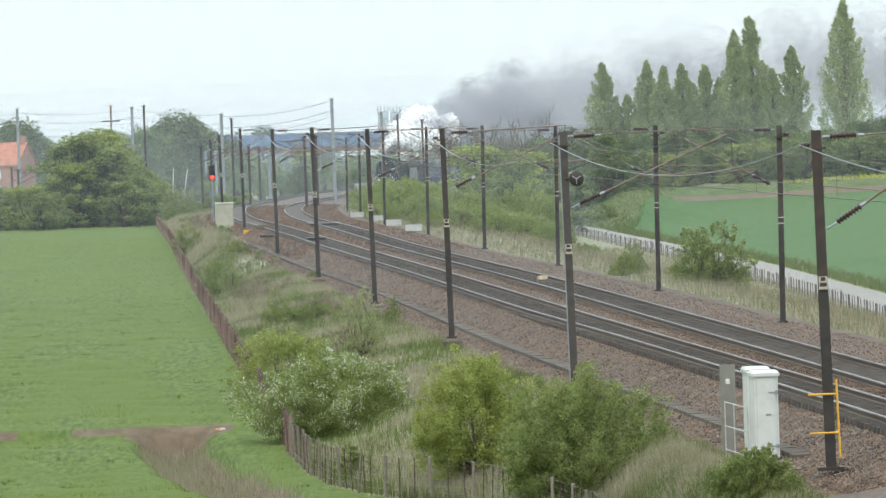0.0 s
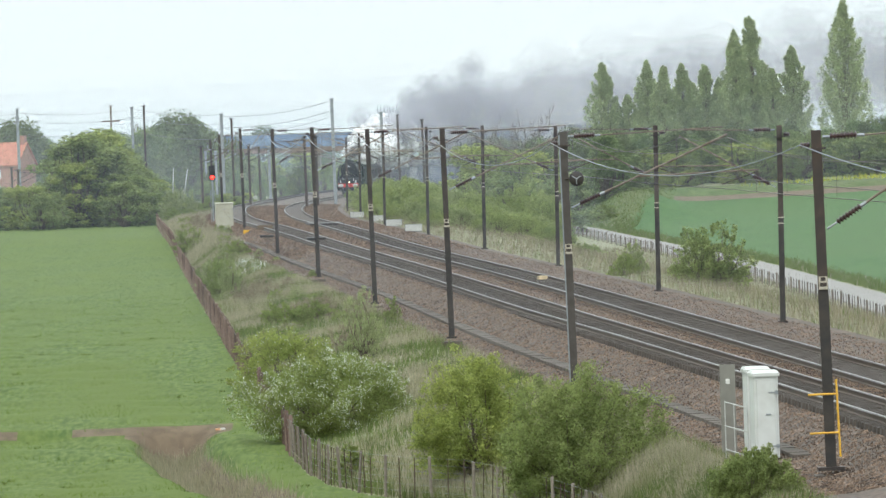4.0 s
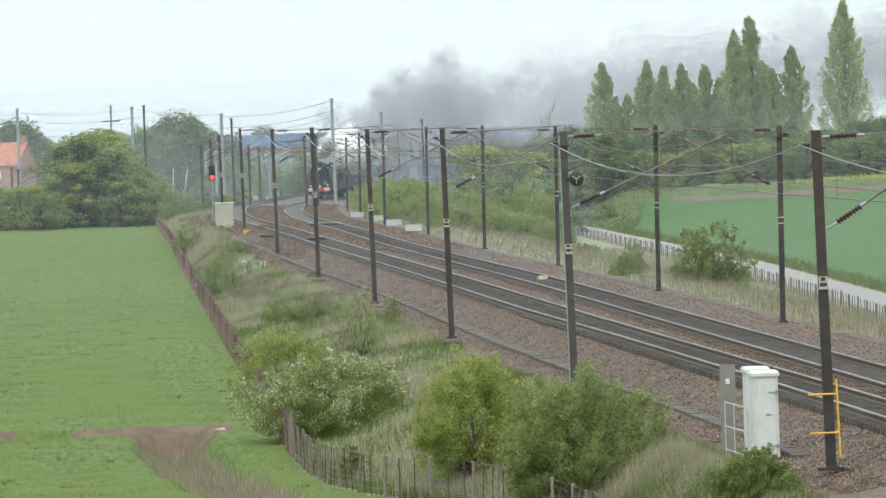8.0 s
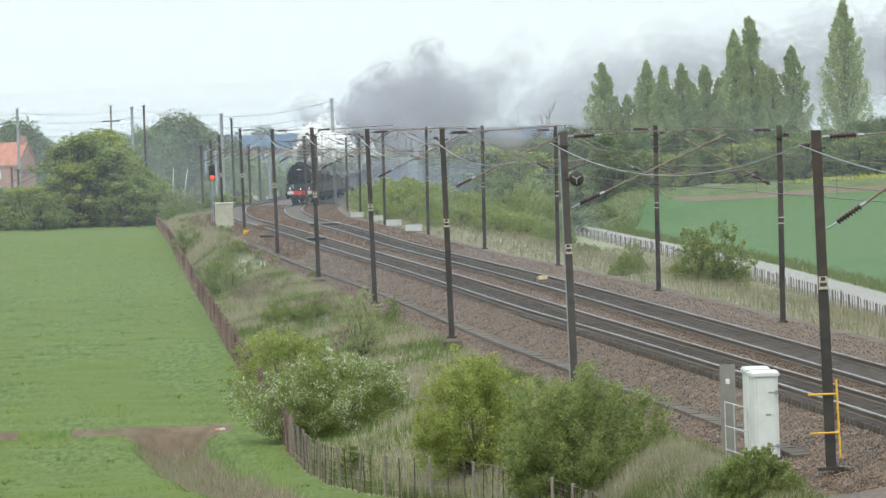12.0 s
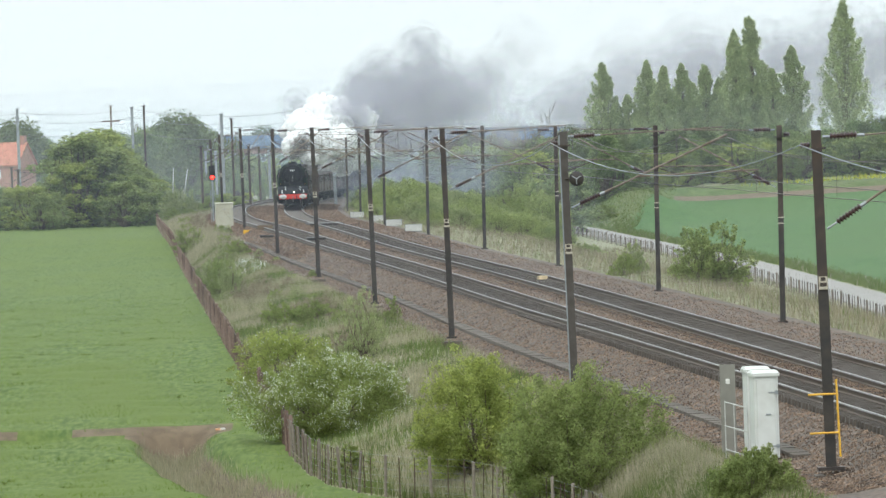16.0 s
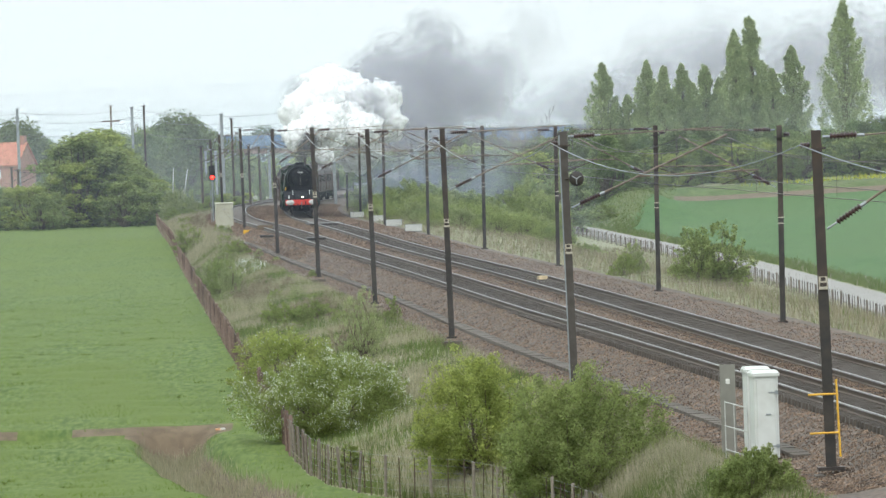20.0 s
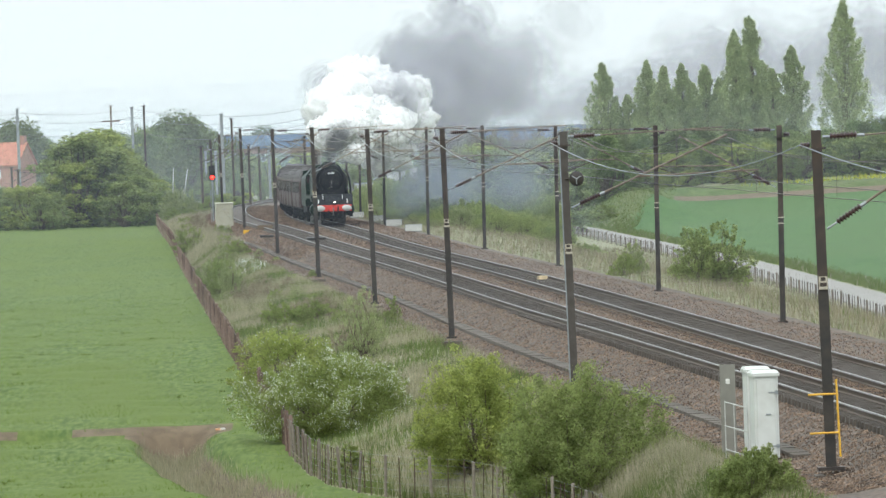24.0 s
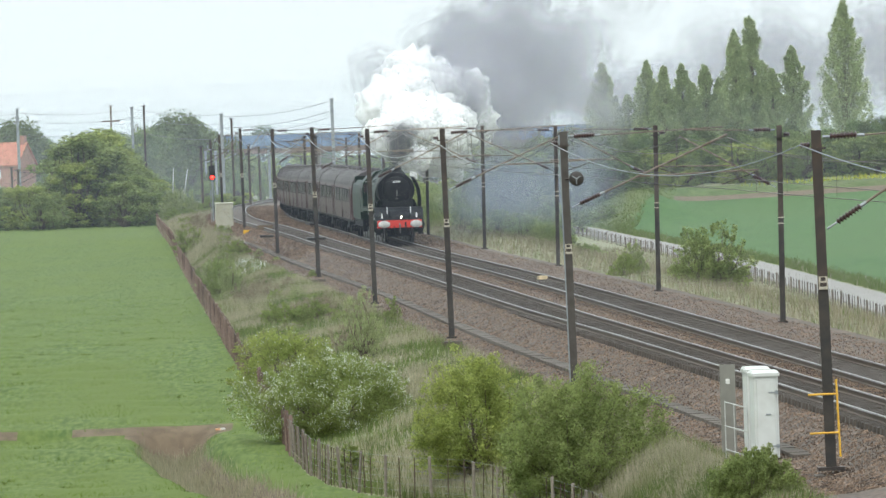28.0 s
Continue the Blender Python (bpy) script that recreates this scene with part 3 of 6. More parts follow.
# ---- vegetation ----
def quads_mesh(name, c, u, v, mat):
    """Many small quads: centres c and half-axes u, v (n x 3)."""
    n = len(c)
    co = np.stack([c - u, c - v * 0.55, c + u, c + v * 0.55], 1).reshape(-1, 3)
    me = bpy.data.meshes.new(name)
    me.vertices.add(4 * n)
    me.vertices.foreach_set("co", co.ravel())
    me.loops.add(4 * n)
    me.loops.foreach_set("vertex_index", np.arange(4 * n))
    me.polygons.add(n)
    me.polygons.foreach_set("loop_start", np.arange(0, 4 * n, 4))
    for m in mat if isinstance(mat, (list, tuple)) else [mat]:
        me.materials.append(m)
    me.update(calc_edges=True)
    return me


def leaf_mesh(name, rng, clumps, radii, n, size, mat, flat=0.8, shell=0.55):
    """Leaves spread over round clumps, thicker towards each clump's skin."""
    clumps, radii = np.asarray(clumps, float), np.asarray(radii, float)
    w = radii ** 2
    k = rng.choice(len(clumps), n, p=w / w.sum())
    d = rng.normal(size=(n, 3))
    d /= np.linalg.norm(d, axis=1)[:, None]
    r = radii[k] * (shell + (1 - shell) * rng.random(n) ** 0.5) * rng.uniform(0.75, 1.12, n)
    c = clumps[k] + d * r[:, None] * np.array([1, 1, flat])
    u = rng.normal(size=(n, 3)) + d * 0.3
    u /= np.linalg.norm(u, axis=1)[:, None]
    v = np.cross(u, rng.normal(size=(n, 3)))
    v /= np.linalg.norm(v, axis=1)[:, None]
    s = size * rng.uniform(0.55, 1.3, n)[:, None]
    return quads_mesh(name, c, u * s, v * s, mat)


def spray_mesh(name, rng, c, ax, length, slim, n, size, mat, droop=0.0):
    """Leaves gathered along many small shoots: centres c, directions ax, half-lengths."""
    k = rng.integers(len(c), size=n)
    s = rng.uniform(-1, 1, n)
    q = c[k] + ax[k] * (s * length[k])[:, None] + rng.normal(size=(n, 3)) * (length[k] * slim * (1.05 - 0.6 * np.maximum(0, s)))[:, None]
    q[:, 2] -= droop * length[k] * np.maximum(0, s) ** 2
    q[:, 2] = np.maximum(q[:, 2], 0.03)
    u = rng.normal(size=(n, 3)) * 0.8 + ax[k]
    u /= np.linalg.norm(u, axis=1)[:, None]
    v = np.cross(u, rng.normal(size=(n, 3)))
    v /= np.linalg.norm(v, axis=1)[:, None]
    r = size * rng.uniform(0.5, 1.35, n)[:, None]
    return quads_mesh(name, q, u * r, v * r, mat)


def bush(rng, name, label, h, w, leaf, n, size, at, shoots=420, group="", blossom=None, upright=0.25, peak=1.0, inner=0.45, cat="bush"):
    """A dense bush leafy to the ground: an uneven dome of overlapping leafy shoots."""
    ob = thing(name, label, cat, at, group)
    d = rng.normal(size=(shoots, 3))
    d[:, 2] = np.abs(d[:, 2]) * 1.15 - 0.42
    d /= np.linalg.norm(d, axis=1)[:, None]
    seed = rng.uniform(0, 90)
    lump_r = np.array([1 + 0.3 * noise.noise(Vector(p * 1.7) + Vector((seed, 0, 0))) + 0.26 * noise.noise(Vector(p * 4.3) + Vector((0, seed, 0))) for p in d])
    q = lump_r * (1 - (1 - inner) * rng.random(shoots) ** 1.8)
    z = np.where(d[:, 2] > 0, 0.3 + 0.66 * d[:, 2] ** peak, 0.3 + 0.5 * d[:, 2])
    c = np.stack([d[:, 0] * q * w / 2, d[:, 1] * q * w / 2, np.maximum(0.02, h * z * (0.5 + 0.5 * q))], 1)
    ax = d + rng.normal(0, 0.4, (shoots, 3)) + np.array([0, 0, upright])
    ax /= np.linalg.norm(ax, axis=1)[:, None]
    ln = (w + h) / 2 * rng.uniform(0.045, 0.105, shoots)
    part("branchwork", limb_shape(rng, (0, 0, -0.1), c[::max(1, shoots // 40)].tolist(), 0.012 * h + 0.006), BARK, ob)
    part("crown", spray_mesh("crown", rng, c, ax, ln, 0.36, n, size, leaf, 0.3), leaf, ob)
    if blossom:
        keep = np.flatnonzero((q > 0.86) & (c[:, 2] > 0.25 * h * rng.random(shoots)))
        part("blossom", spray_mesh("blossom", rng, c[keep] * 1.02, ax[keep], ln[keep], 0.3, blossom[0], blossom[1], BLOSSOM, 0.3), BLOSSOM, ob, "white may blossom")
    return ob


def limb_shape(rng, base, tips, r0, bend=0.25):
    s = Shape()
    for tip in tips:
        a, b = Vector(base), Vector(tip)
        mid = (a + b) / 2 + Vector(rng.normal(size=3) * bend * (b - a).length * 0.3)
        q = a.lerp(mid, 0.5) + Vector((0, 0, 0.08 * (b - a).length))
        s.tube([a, q, mid, b], [r0, r0 * 0.7, r0 * 0.45, r0 * 0.12], 5)
    return s


def broadleaf(rng, name, label, h, w, leaf, n, size, group, trunk=0.18, low=0.25, at=None, cat="tree", clump_n=26):
    """A tree or shrub: trunk, limbs, and a crown of clumps with gaps; base at its own origin."""
    ob = thing(name, label, cat, at, group)
    cs, rs = [], []
    for i in range(clump_n):
        z = low + (1 - low) * rng.random() ** (0.8 if cat == "tree" else 1.05)
        if cat in ("tree", "thicket"):
            rad = w * 0.5 * math.sin(math.pi * min(0.93, 0.22 + 0.74 * (z - low) / (1 - low))) ** 0.7
        else:
            rad = w * 0.46 * (1.02 - z ** 2.2) ** 0.5
        a, rr = rng.random() * 6.283, rad * rng.random() ** 0.45
        cs.append((rr * math.cos(a), rr * math.sin(a), z * h * 0.93))
        rs.append(w * (rng.uniform(0.1, 0.21) if cat == "tree" else rng.uniform(0.07, 0.18) if cat == "thicket" else rng.uniform(0.055, 0.17)))
    if cat != "tree":  # sprays standing out of the outline
        for i in range(clump_n):
            x, y, z = cs[int(rng.integers(clump_n))]
            k = rng.uniform(1.05, 1.28)
            cs.append((x * k + rng.normal(0, 0.04 * w), y * k + rng.normal(0, 0.04 * w), min(h * 1.12, max(0.1, z * rng.uniform(0.98, 1.12)))))
            rs.append(w * rng.uniform(0.03, 0.07))
    part("trunk", Shape().tube([(0, 0, -0.3), (0.02 * w, 0, h * 0.3), (0, 0.02 * w, h * 0.55), (0.03 * w, 0, h * 0.85)], [trunk, trunk * 0.75, trunk * 0.5, trunk * 0.12], 7), BARK, ob)
    part("branchwork", limb_shape(rng, (0, 0, h * min(low, 0.3)), cs[::2], trunk * 0.42), BARK, ob)
    part("crown", leaf_mesh("crown", rng, cs, rs, n, size, leaf, 1.15 if cat == "tree" else 0.95 if cat == "thicket" else 0.8, 0.05 if cat in ("tree", "thicket") else 0.55), leaf, ob)
    return ob


def poplar(rng, h, w, n, at):
    """A column of steep ascending sprays round a straight trunk."""
    ob = thing("poplar_tree", "tall narrow poplar with thin spring leaves", "tree", at, "row of poplars")
    m = 170
    z = 0.05 + 0.93 * (np.arange(m) + rng.random(m)) / m
    rad = w * 0.5 * np.sin(np.pi * np.minimum(0.992, 0.26 + 0.735 * z)) ** 0.9 * rng.uniform(0.25, 1.0, m)
    a = np.arange(m) * 2.4 + rng.random(m)
    c = np.stack([rad * np.cos(a), rad * np.sin(a), z * h], 1)
    ax = np.stack([0.35 * np.cos(a), 0.35 * np.sin(a), np.ones(m)], 1) + rng.normal(0, 0.12, (m, 3))
    ax /= np.linalg.norm(ax, axis=1)[:, None]
    part("trunk", Shape().tube([(0, 0, -0.5), (0.1, 0, h * 0.4), (0, 0, h * 0.97)], [0.32, 0.2, 0.03], 7), BARK, ob)
    part("branchwork", limb_shape(rng, (0, 0, h * 0.12), c[::3].tolist(), 0.08, 0.04), BARK, ob)
    part("crown", spray_mesh("crown", rng, c, ax, h * 0.06 * rng.uniform(0.6, 1.3, m) * (1.15 - 0.8 * z), 0.36, n, 0.13, LEAF_POPLAR), LEAF_POPLAR, ob)
    return ob


RNG = np.random.default_rng(7)


def ground_at(x, y):
    return float(ground_height(x, y))


def spot(x, y, sc=1.0, turn=0.0, sink=0.05, wide=None):
    wd = wide or sc
    return Matrix.LocRotScale((x, y, ground_at(x, y) - sink), Euler((0, 0, radians(turn))), (wd, wd, sc))


# near bushes on the railway bank
def rooted(x, y, sink=0.1):
    return pose(x, y, ground_at(x, y) - sink)


bush(RNG, "hawthorn_bush", "spreading hawthorn bush covered in white blossom by the fence", 2.35, 4.8, LEAF_HAW, 60000, 0.036, rooted(-3.3, 198.5, 0.2), 700, "", (9000, 0.026), 0.1, 0.9)
bush(RNG, "hawthorn_bush", "green hawthorn bush behind a blossoming one", 2.3, 3.5, LEAF_BRIGHT, 26000, 0.036, rooted(-5.3, 222), 300, "", (500, 0.03))
bush(RNG, "hawthorn_bush", "dense bright green hawthorn bush on the railway bank", 3.2, 3.0, LEAF_BRIGHT, 46000, 0.036, rooted(0.75, 169, 0.15), 420, "lineside bushes", None, 0.35, 1.1)
bush(RNG, "hawthorn_bush", "large broad green hawthorn bush behind the wire fence", 3.0, 4.1, LEAF_MID, 74000, 0.034, rooted(3.15, 157.5, 0.2), 640, "lineside bushes", None, 0.35, 1.25)
bush(RNG, "hawthorn_bush", "small green hawthorn bush below the white cabinets", 1.15, 1.75, LEAF_MID, 26000, 0.028, rooted(6.2, 136.5), 260, "lineside bushes", None, 0.4, 1.1)
bush(RNG, "hawthorn_bush", "low green bush at the bend of the fence", 1.0, 1.0, LEAF_HAW, 7000, 0.03, rooted(-2.6, 177.5), 70, "", None, 0.3)
bush(RNG, "ash_sapling", "thin young sapling with sparse leaves on the bank", 2.8, 1.7, LEAF_SHRUB, 6500, 0.03, rooted(-2.8, 228), 85, "", None, 1.4, 1.6, 0.1, "sapling")
bush(RNG, "young_conifer", "small dark green upright shrub beside the ballast", 1.2, 0.75, LEAF_MID, 4200, 0.03, rooted(-1.97, 255), 60, "", None, 1.3, 1.5, 0.2, "shrub")
for x, y, h, w in ((-6.75, 278, 0.9, 1.7), (-5.1, 267, 1.0, 1.7), (-6.0, 272, 0.8, 1.5)):
    bush(RNG, "bramble_thicket", "low tangled green bramble thicket", h, w, LEAF_MID if y < 270 else LEAF_HAW, 6000, 0.035, rooted(x, y), 110, "bramble thickets", None, 0.2, 1.0, 0.3, "shrub")

# shrubs and trees built once, then repeated
def far_model(name, label, h, w, leaf, n, size, group, low, clumps, cat="tree"):
    return broadleaf(RNG, name, label, h, w, leaf, n, size, group, 0.02 * h, low, None, cat, clumps)


SHRUBS = [bush(RNG, "shrub", "rounded green lineside shrub", 1.6, 1.8, lf, 8500, 0.034, None, 120, "lineside shrubs", None, 0.7, 1.2, 0.3, "shrub") for lf in (LEAF_MID, LEAF_HAW, LEAF_SHRUB)]
DEADWEED = [bush(RNG, "dead_weeds", "clump of brown dead weed stalks on the bank", 0.9, 1.4, LEAF_DEAD, 2600, 0.03, None, 90, "dead weeds", None, 2.5, 1.0, 0.2, "weeds")]
SCRUB = [bush(RNG, "willow_scrub", "soft bright green scrub beyond the far track", 2.4, 2.4, lf, 8000, 0.05, None, 150, "willow scrub", None, 1.2, 0.9, 0.3, "shrub") for lf in (LEAF_SCRUBDULL, LEAF_SHRUB, LEAF_SCRUB)]
TREES = [far_model("tree", "broadleaf tree in fresh spring leaf in the wood", 10, 6.0, lf, 8200, 0.15, "woodland trees", lo, 60) for lf, lo in
         ((LEAF_WOOD, 0.02), (LEAF_DARK, 0.02), (LEAF_WOODLIGHT, 0.02), (LEAF_WOOD, 0.03))]


THICKET = [far_model("thicket_tree", "dense scrubby tree leafy down to the ground", 8, 4.4, lf, 7600, 0.12, "scrub thickets", 0.0, 60, "thicket") for lf in (LEAF_MID, LEAF_BRIGHT, LEAF_SCRUBDULL, LEAF_WOODLIGHT)]


def plant(models, first, x, y, h, base_h, rng, wide=1.0, sink=0.1):
    k = int(rng.integers(len(models)))
    m = spot(x, y, h / base_h, rng.uniform(0, 360), sink, h / base_h * wide)
    if first.get(k):
        copy_thing(models[k], m)
    else:
        models[k].matrix_basis = m
        first[k] = True


_s, _t, _k = {}, {}, {}
# shrubs on the left bank: x, y, height, width against height
for x, y, h, wd in [(-16.25, 436, 1.9, 0.95), (-11.97, 349, 1.8, 0.8), (-11.2, 340, 1.7, 0.9), (-10.5, 334, 1.7, 0.75), (-11.68, 389, 1.05, 1.3), (-12.6, 392, 0.8, 1.2), (-10.3, 378, 0.6, 1.0), (-7.26, 326, 0.7, 0.9),
                    (-6.36, 328, 0.5, 0.9), (-6.5, 300, 0.6, 1.3), (-10.6, 338, 0.7, 1.0), (-9.9, 352, 0.6, 1.1), (-3.2, 246, 0.6, 1.2), (-4.0, 262, 0.5, 1.3), (-7.6, 306, 0.5, 1.3), (-13.6, 420, 0.7, 1.2), (-14.4, 452, 0.9, 1.0), (-15.3, 466, 0.8, 1.2),
                    (-25.2, 632, 2.9, 0.9), (-24.6, 628, 2.3, 1.1), (-23.4, 634, 1.6, 1.2), (-26.2, 656, 3.0, 1.0), (-25.0, 660, 2.6, 1.1), (-24.2, 668, 2.2, 1.2), (-9.0, 366, 0.4, 1.3), (-5.6, 290, 0.45, 1.2), (-18.8, 500, 0.7, 1.3), (-20.6, 545, 0.8, 1.3)]:
    plant(SHRUBS, _s, x, y, h, 1.6, RNG, wd)
_d = {}
for x, y, h in [(-9.4, 321, 0.9), (-8.9, 316, 0.85), (-8.1, 311, 0.8), (-8.6, 325, 0.8), (-7.3, 316, 0.6), (-5.8, 276, 0.9), (-4.6, 268, 0.9), (-5.0, 283, 0.7), (-3.6, 240, 0.9), (-17.9, 500, 0.9), (-18.4, 512, 1.0), (-19.2, 530, 1.1), (-17.0, 486, 0.8), (-19.6, 550, 1.1)]:
    plant(DEADWEED, _d, x, y, h, 0.9, RNG, 1.0)
# shrubs on the right verge
for x, y, h, wd in [(11.3, 284, 2.4, 0.95), (11.9, 285, 1.9, 1.0), (10.7, 283, 1.8, 1.0), (7.9, 298, 1.8, 0.8), (8.3, 299, 1.4, 0.9), (5.3, 560, 3.0, 0.95), (6.0, 566, 2.4, 1.0), (3.1, 640, 2.9, 0.85), (4.1, 642, 2.5, 0.9), (2.4, 642, 2.4, 0.9),
                    (18.0, 790, 2.1, 1.5), (19.0, 792, 1.6, 1.5), (10.6, 444, 0.8, 1.3), (14.2, 408, 0.9, 1.2), (19.6, 380, 0.8, 1.2)]:
    plant(SHRUBS, _s, x, y, h, 1.6, RNG, wd)
_w = {}
for x, y, h in [(8.4, 600, 4.0), (9.6, 606, 3.4), (7.4, 604, 3.2), (10.4, 612, 3.0), (9.0, 590, 2.6), (6.6, 590, 2.6)]:
    plant(SCRUB, _w, x, y, h, 2.4, RNG, 1.0)
for i in range(190):
    y = 425 + 290 * RNG.random() ** 0.8
    off = 5.7 + 12.5 * RNG.random() ** 1.25
    plant(SCRUB, _w, float(x_right(y)) + off, y, RNG.uniform(0.9, 1.75) * float(np.interp(y, [425, 500, 560], [0.5, 0.9, 1.15])) * (0.6 + 0.4 * min(1.0, (off - 5.0) / 4)), 2.4, RNG, 1.5)
for i in range(26):
    y = RNG.uniform(420, 540)
    plant(SCRUB, _w, float(x_right(y)) + RNG.uniform(8, 16), y, RNG.uniform(0.5, 1.3), 2.4, RNG, 1.4)
# woods and hedges: bands of (x0, x1, y0, y1, count, lowest, highest)
for x0, x1, y0, y1, n, h0, h1 in [(20, 76, 905, 955, 84, 6.4, 8.8), (8, 24, 830, 900, 20, 8, 11.5), (3, 20, 930, 1010, 14, 8, 10.5), (-58, -10, 930, 985, 26, 4, 6.2), 
                                 (-76, -61, 1000, 1020, 12, 13.6, 15.4), (-74, -33, 1030, 1090, 44, 11.4, 13.4), (-46, -35, 985, 1030, 14, 14.2, 16.0),
                                 (-60, 20, 1160, 1260, 26, 6, 7.6), (-110, -26, 1500, 1800, 20, 10, 15), (40, 110, 1500, 1800, 12, 10, 14), (-190, -40, 2300, 2500, 26, 15, 21)]:
    for i in range(n):
        plant(TREES, _t, x0 + (x1 - x0) * (i + RNG.random()) / n, RNG.uniform(y0, y1), RNG.uniform(h0, h1), 10.0, RNG, 1.15)
for x0, x1, y0, y1, n, h0, h1 in [(-35.4, -29.6, 638, 665, 20, 5, 9.4), (-31, -27.2, 632, 655, 8, 3.6, 5.4), (-46, -35.5, 622, 650, 22, 2.8, 4.4), (24, 80, 892, 908, 60, 3, 5.5), (4, 13, 700, 850, 24, 4, 9.5), (-30, -21, 690, 770, 22, 1.2, 2.4), (-50, 10, 1130, 1180, 20, 6, 8)]:
    for i in range(n):
        plant(THICKET, _k, x0 + (x1 - x0) * (i + RNG.random()) / n, RNG.uniform(y0, y1), RNG.uniform(h0, h1), 8.0, RNG, 1.4)
for x, y, h, w in [(23.5, 965, 16.8, 5.6), (29.8, 966, 16.2, 5.0), (32.1, 962, 15.3, 4.6), (34.9, 968, 15.4, 5.2), (38.1, 966, 15.0, 5.8), (42.3, 963, 19.7, 5.2), (44.7, 967, 21.6, 6.0), (47.4, 962, 14.0, 4.6),
                   (50.5, 965, 17.0, 5.8), (58.0, 966, 23.0, 7.6), (27.2, 974, 11.5, 5.0), (40.4, 974, 13.0, 5.0), (36.4, 972, 12.6, 5.4), (30.8, 975, 12.0, 5.4), (46.0, 974, 12.2, 5.0), (25.4, 970, 11.0, 4.6)]:
    poplar(RNG, h, w, int(1600 * h), pose(x, y, ground_at(x, y)))


def bare_tree(at, h):
    ob = thing("bare_tree", "leafless grey-brown tree among the far trees", "tree", at, "bare trees")
    rng = np.random.default_rng(int(11 + h * 10))
    part("trunk", Shape().tube([(0, 0, -0.3), (0.1, 0, h * 0.4), (0, 0.1, h * 0.8)], [0.3, 0.2, 0.05], 7), BARK, ob)
    for i in range(16):
        a, e = rng.uniform(0, 6.28), rng.uniform(0.25, 0.48)
        b = Vector((0, 0, h * rng.uniform(0.3, 0.6)))
        tip = b + Vector((math.cos(a) * h * e * 0.8, math.sin(a) * h * e * 0.8, h * e))
        s = limb_shape(rng, b, [tip], 0.09)
        for k in range(9):
            q = b.lerp(tip, rng.uniform(0.35, 0.95))
            s.tube([q, q + Vector(rng.normal(size=3) * 0.6) + Vector((0, 0, 0.9))], [0.035, 0.012], 4)
        part("limb", s, BARK, ob)
    return ob


for x, y, h in ((-43.2, 1035, 13.2), (3.2, 880, 9.6), (6.4, 905, 11.0), (8.8, 890, 10.4), (11.5, 910, 11.8), (1.2, 900, 8.4), (13.6, 888, 10.2)):
    bare_tree(pose(x, y, ground_at(x, y)), h)


# ---- grasses ----
def blades(name, label, rng, n, place, h0, h1, width, mat):
    """Upright tapering blades: one mesh of many slim triangles."""
    x, y = place(rng, n)
    z = ground_height(x, y)
    h = rng.uniform(h0, h1, n)
    a = rng.uniform(0, math.pi, n)
    lx, ly = rng.normal(0, 0.25, n) * h, rng.normal(0, 0.25, n) * h
    dx, dy = np.cos(a) * width * 0.5, np.sin(a) * width * 0.5
    co = np.stack([np.stack([x - dx, y - dy, z - 0.03], 1), np.stack([x + dx, y + dy, z - 0.03], 1), np.stack([x + lx, y + ly, z + h], 1)], 1).reshape(-1, 3)
    me = bpy.data.meshes.new(name)
    me.vertices.add(3 * n)
    me.vertices.foreach_set("co", co.ravel())
    me.loops.add(3 * n)
    me.loops.foreach_set("vertex_index", np.arange(3 * n))
    me.polygons.add(n)
    me.polygons.foreach_set("loop_start", np.arange(0, 3 * n, 3))
    me.materials.append(mat)
    me.update(calc_edges=True)
    tagged(new(name, me), label, "grass", kind="stuff")


def patchy(x, y, f=0.35):
    return np.array([noise.noise(Vector((a * f, b * f * 0.5, 3.3))) for a, b in zip(x, y)])


def left_bank(lo, hi, sign):
    def place(rng, n):
        m = int(n * 2.6)
        y = lo + (hi - lo) * rng.random(m) ** 1.6
        a = rng.random(m)
        xl, xf = x_left(y) - 4.2 - 0.4 * smoothstep(175, 150, y), x_fence(y)
        x = xf + (xl - xf) * a
        keep = patchy(x, y) * sign + rng.normal(0, 0.15, m) > -0.05
        i = np.flatnonzero(keep)[:n]
        i = np.resize(i, n)
        return x[i] + rng.normal(0, 0.02, n), y[i]
    return place


def right_verge(rng, n):
    y = 200 + 420 * rng.random(n) ** 1.3
    a = rng.random(n)
    x0, x1 = x_right(y) + 4.4, x_road(y) - 2.2
    return x0 + (x1 - x0) * a, y


def meadow(rng, n):
    y = 150 + 200 * rng.random(n) ** 1.7
    return x_fence(y) - 0.1 - rng.random(n) * (0.034 * y + 12) * 1.0, y


def fence_foot(rng, n):
    y = rng.uniform(143, 300, n)
    return x_fence(y) + 0.12 + np.abs(rng.normal(0, 0.22, n)), y


def flower_strip(rng, n):
    x = 38 + 30 * rng.random(n) ** 0.5
    return x, 884 + rng.normal(0, 2.5, n)


blades("yellow_flowers", "yellow flowering weeds along the far field edge", RNG, 650, flower_strip, 0.25, 0.8, 0.14, YELLOWBLOOM)
blades("dry_grass", "tall straw-coloured dry grass on the railway bank", RNG, 78000, left_bank(140, 420, 1), 0.15, 0.45, 0.026, STRAW)
blades("bank_grass", "rough green grass on the railway bank", RNG, 64000, left_bank(126, 420, -1), 0.12, 0.36, 0.03, GREENBLADE)
def far_bank(rng, n):
    y = rng.uniform(415, 680, n)
    xf, xl = x_fence(y), x_left(y) - 2.9
    return xf + (xl - xf) * rng.random(n), y


blades("far_bank_grass", "rough straw and green grass on the far bank", RNG, 26000, far_bank, 0.25, 0.7, 0.05, STRAW)
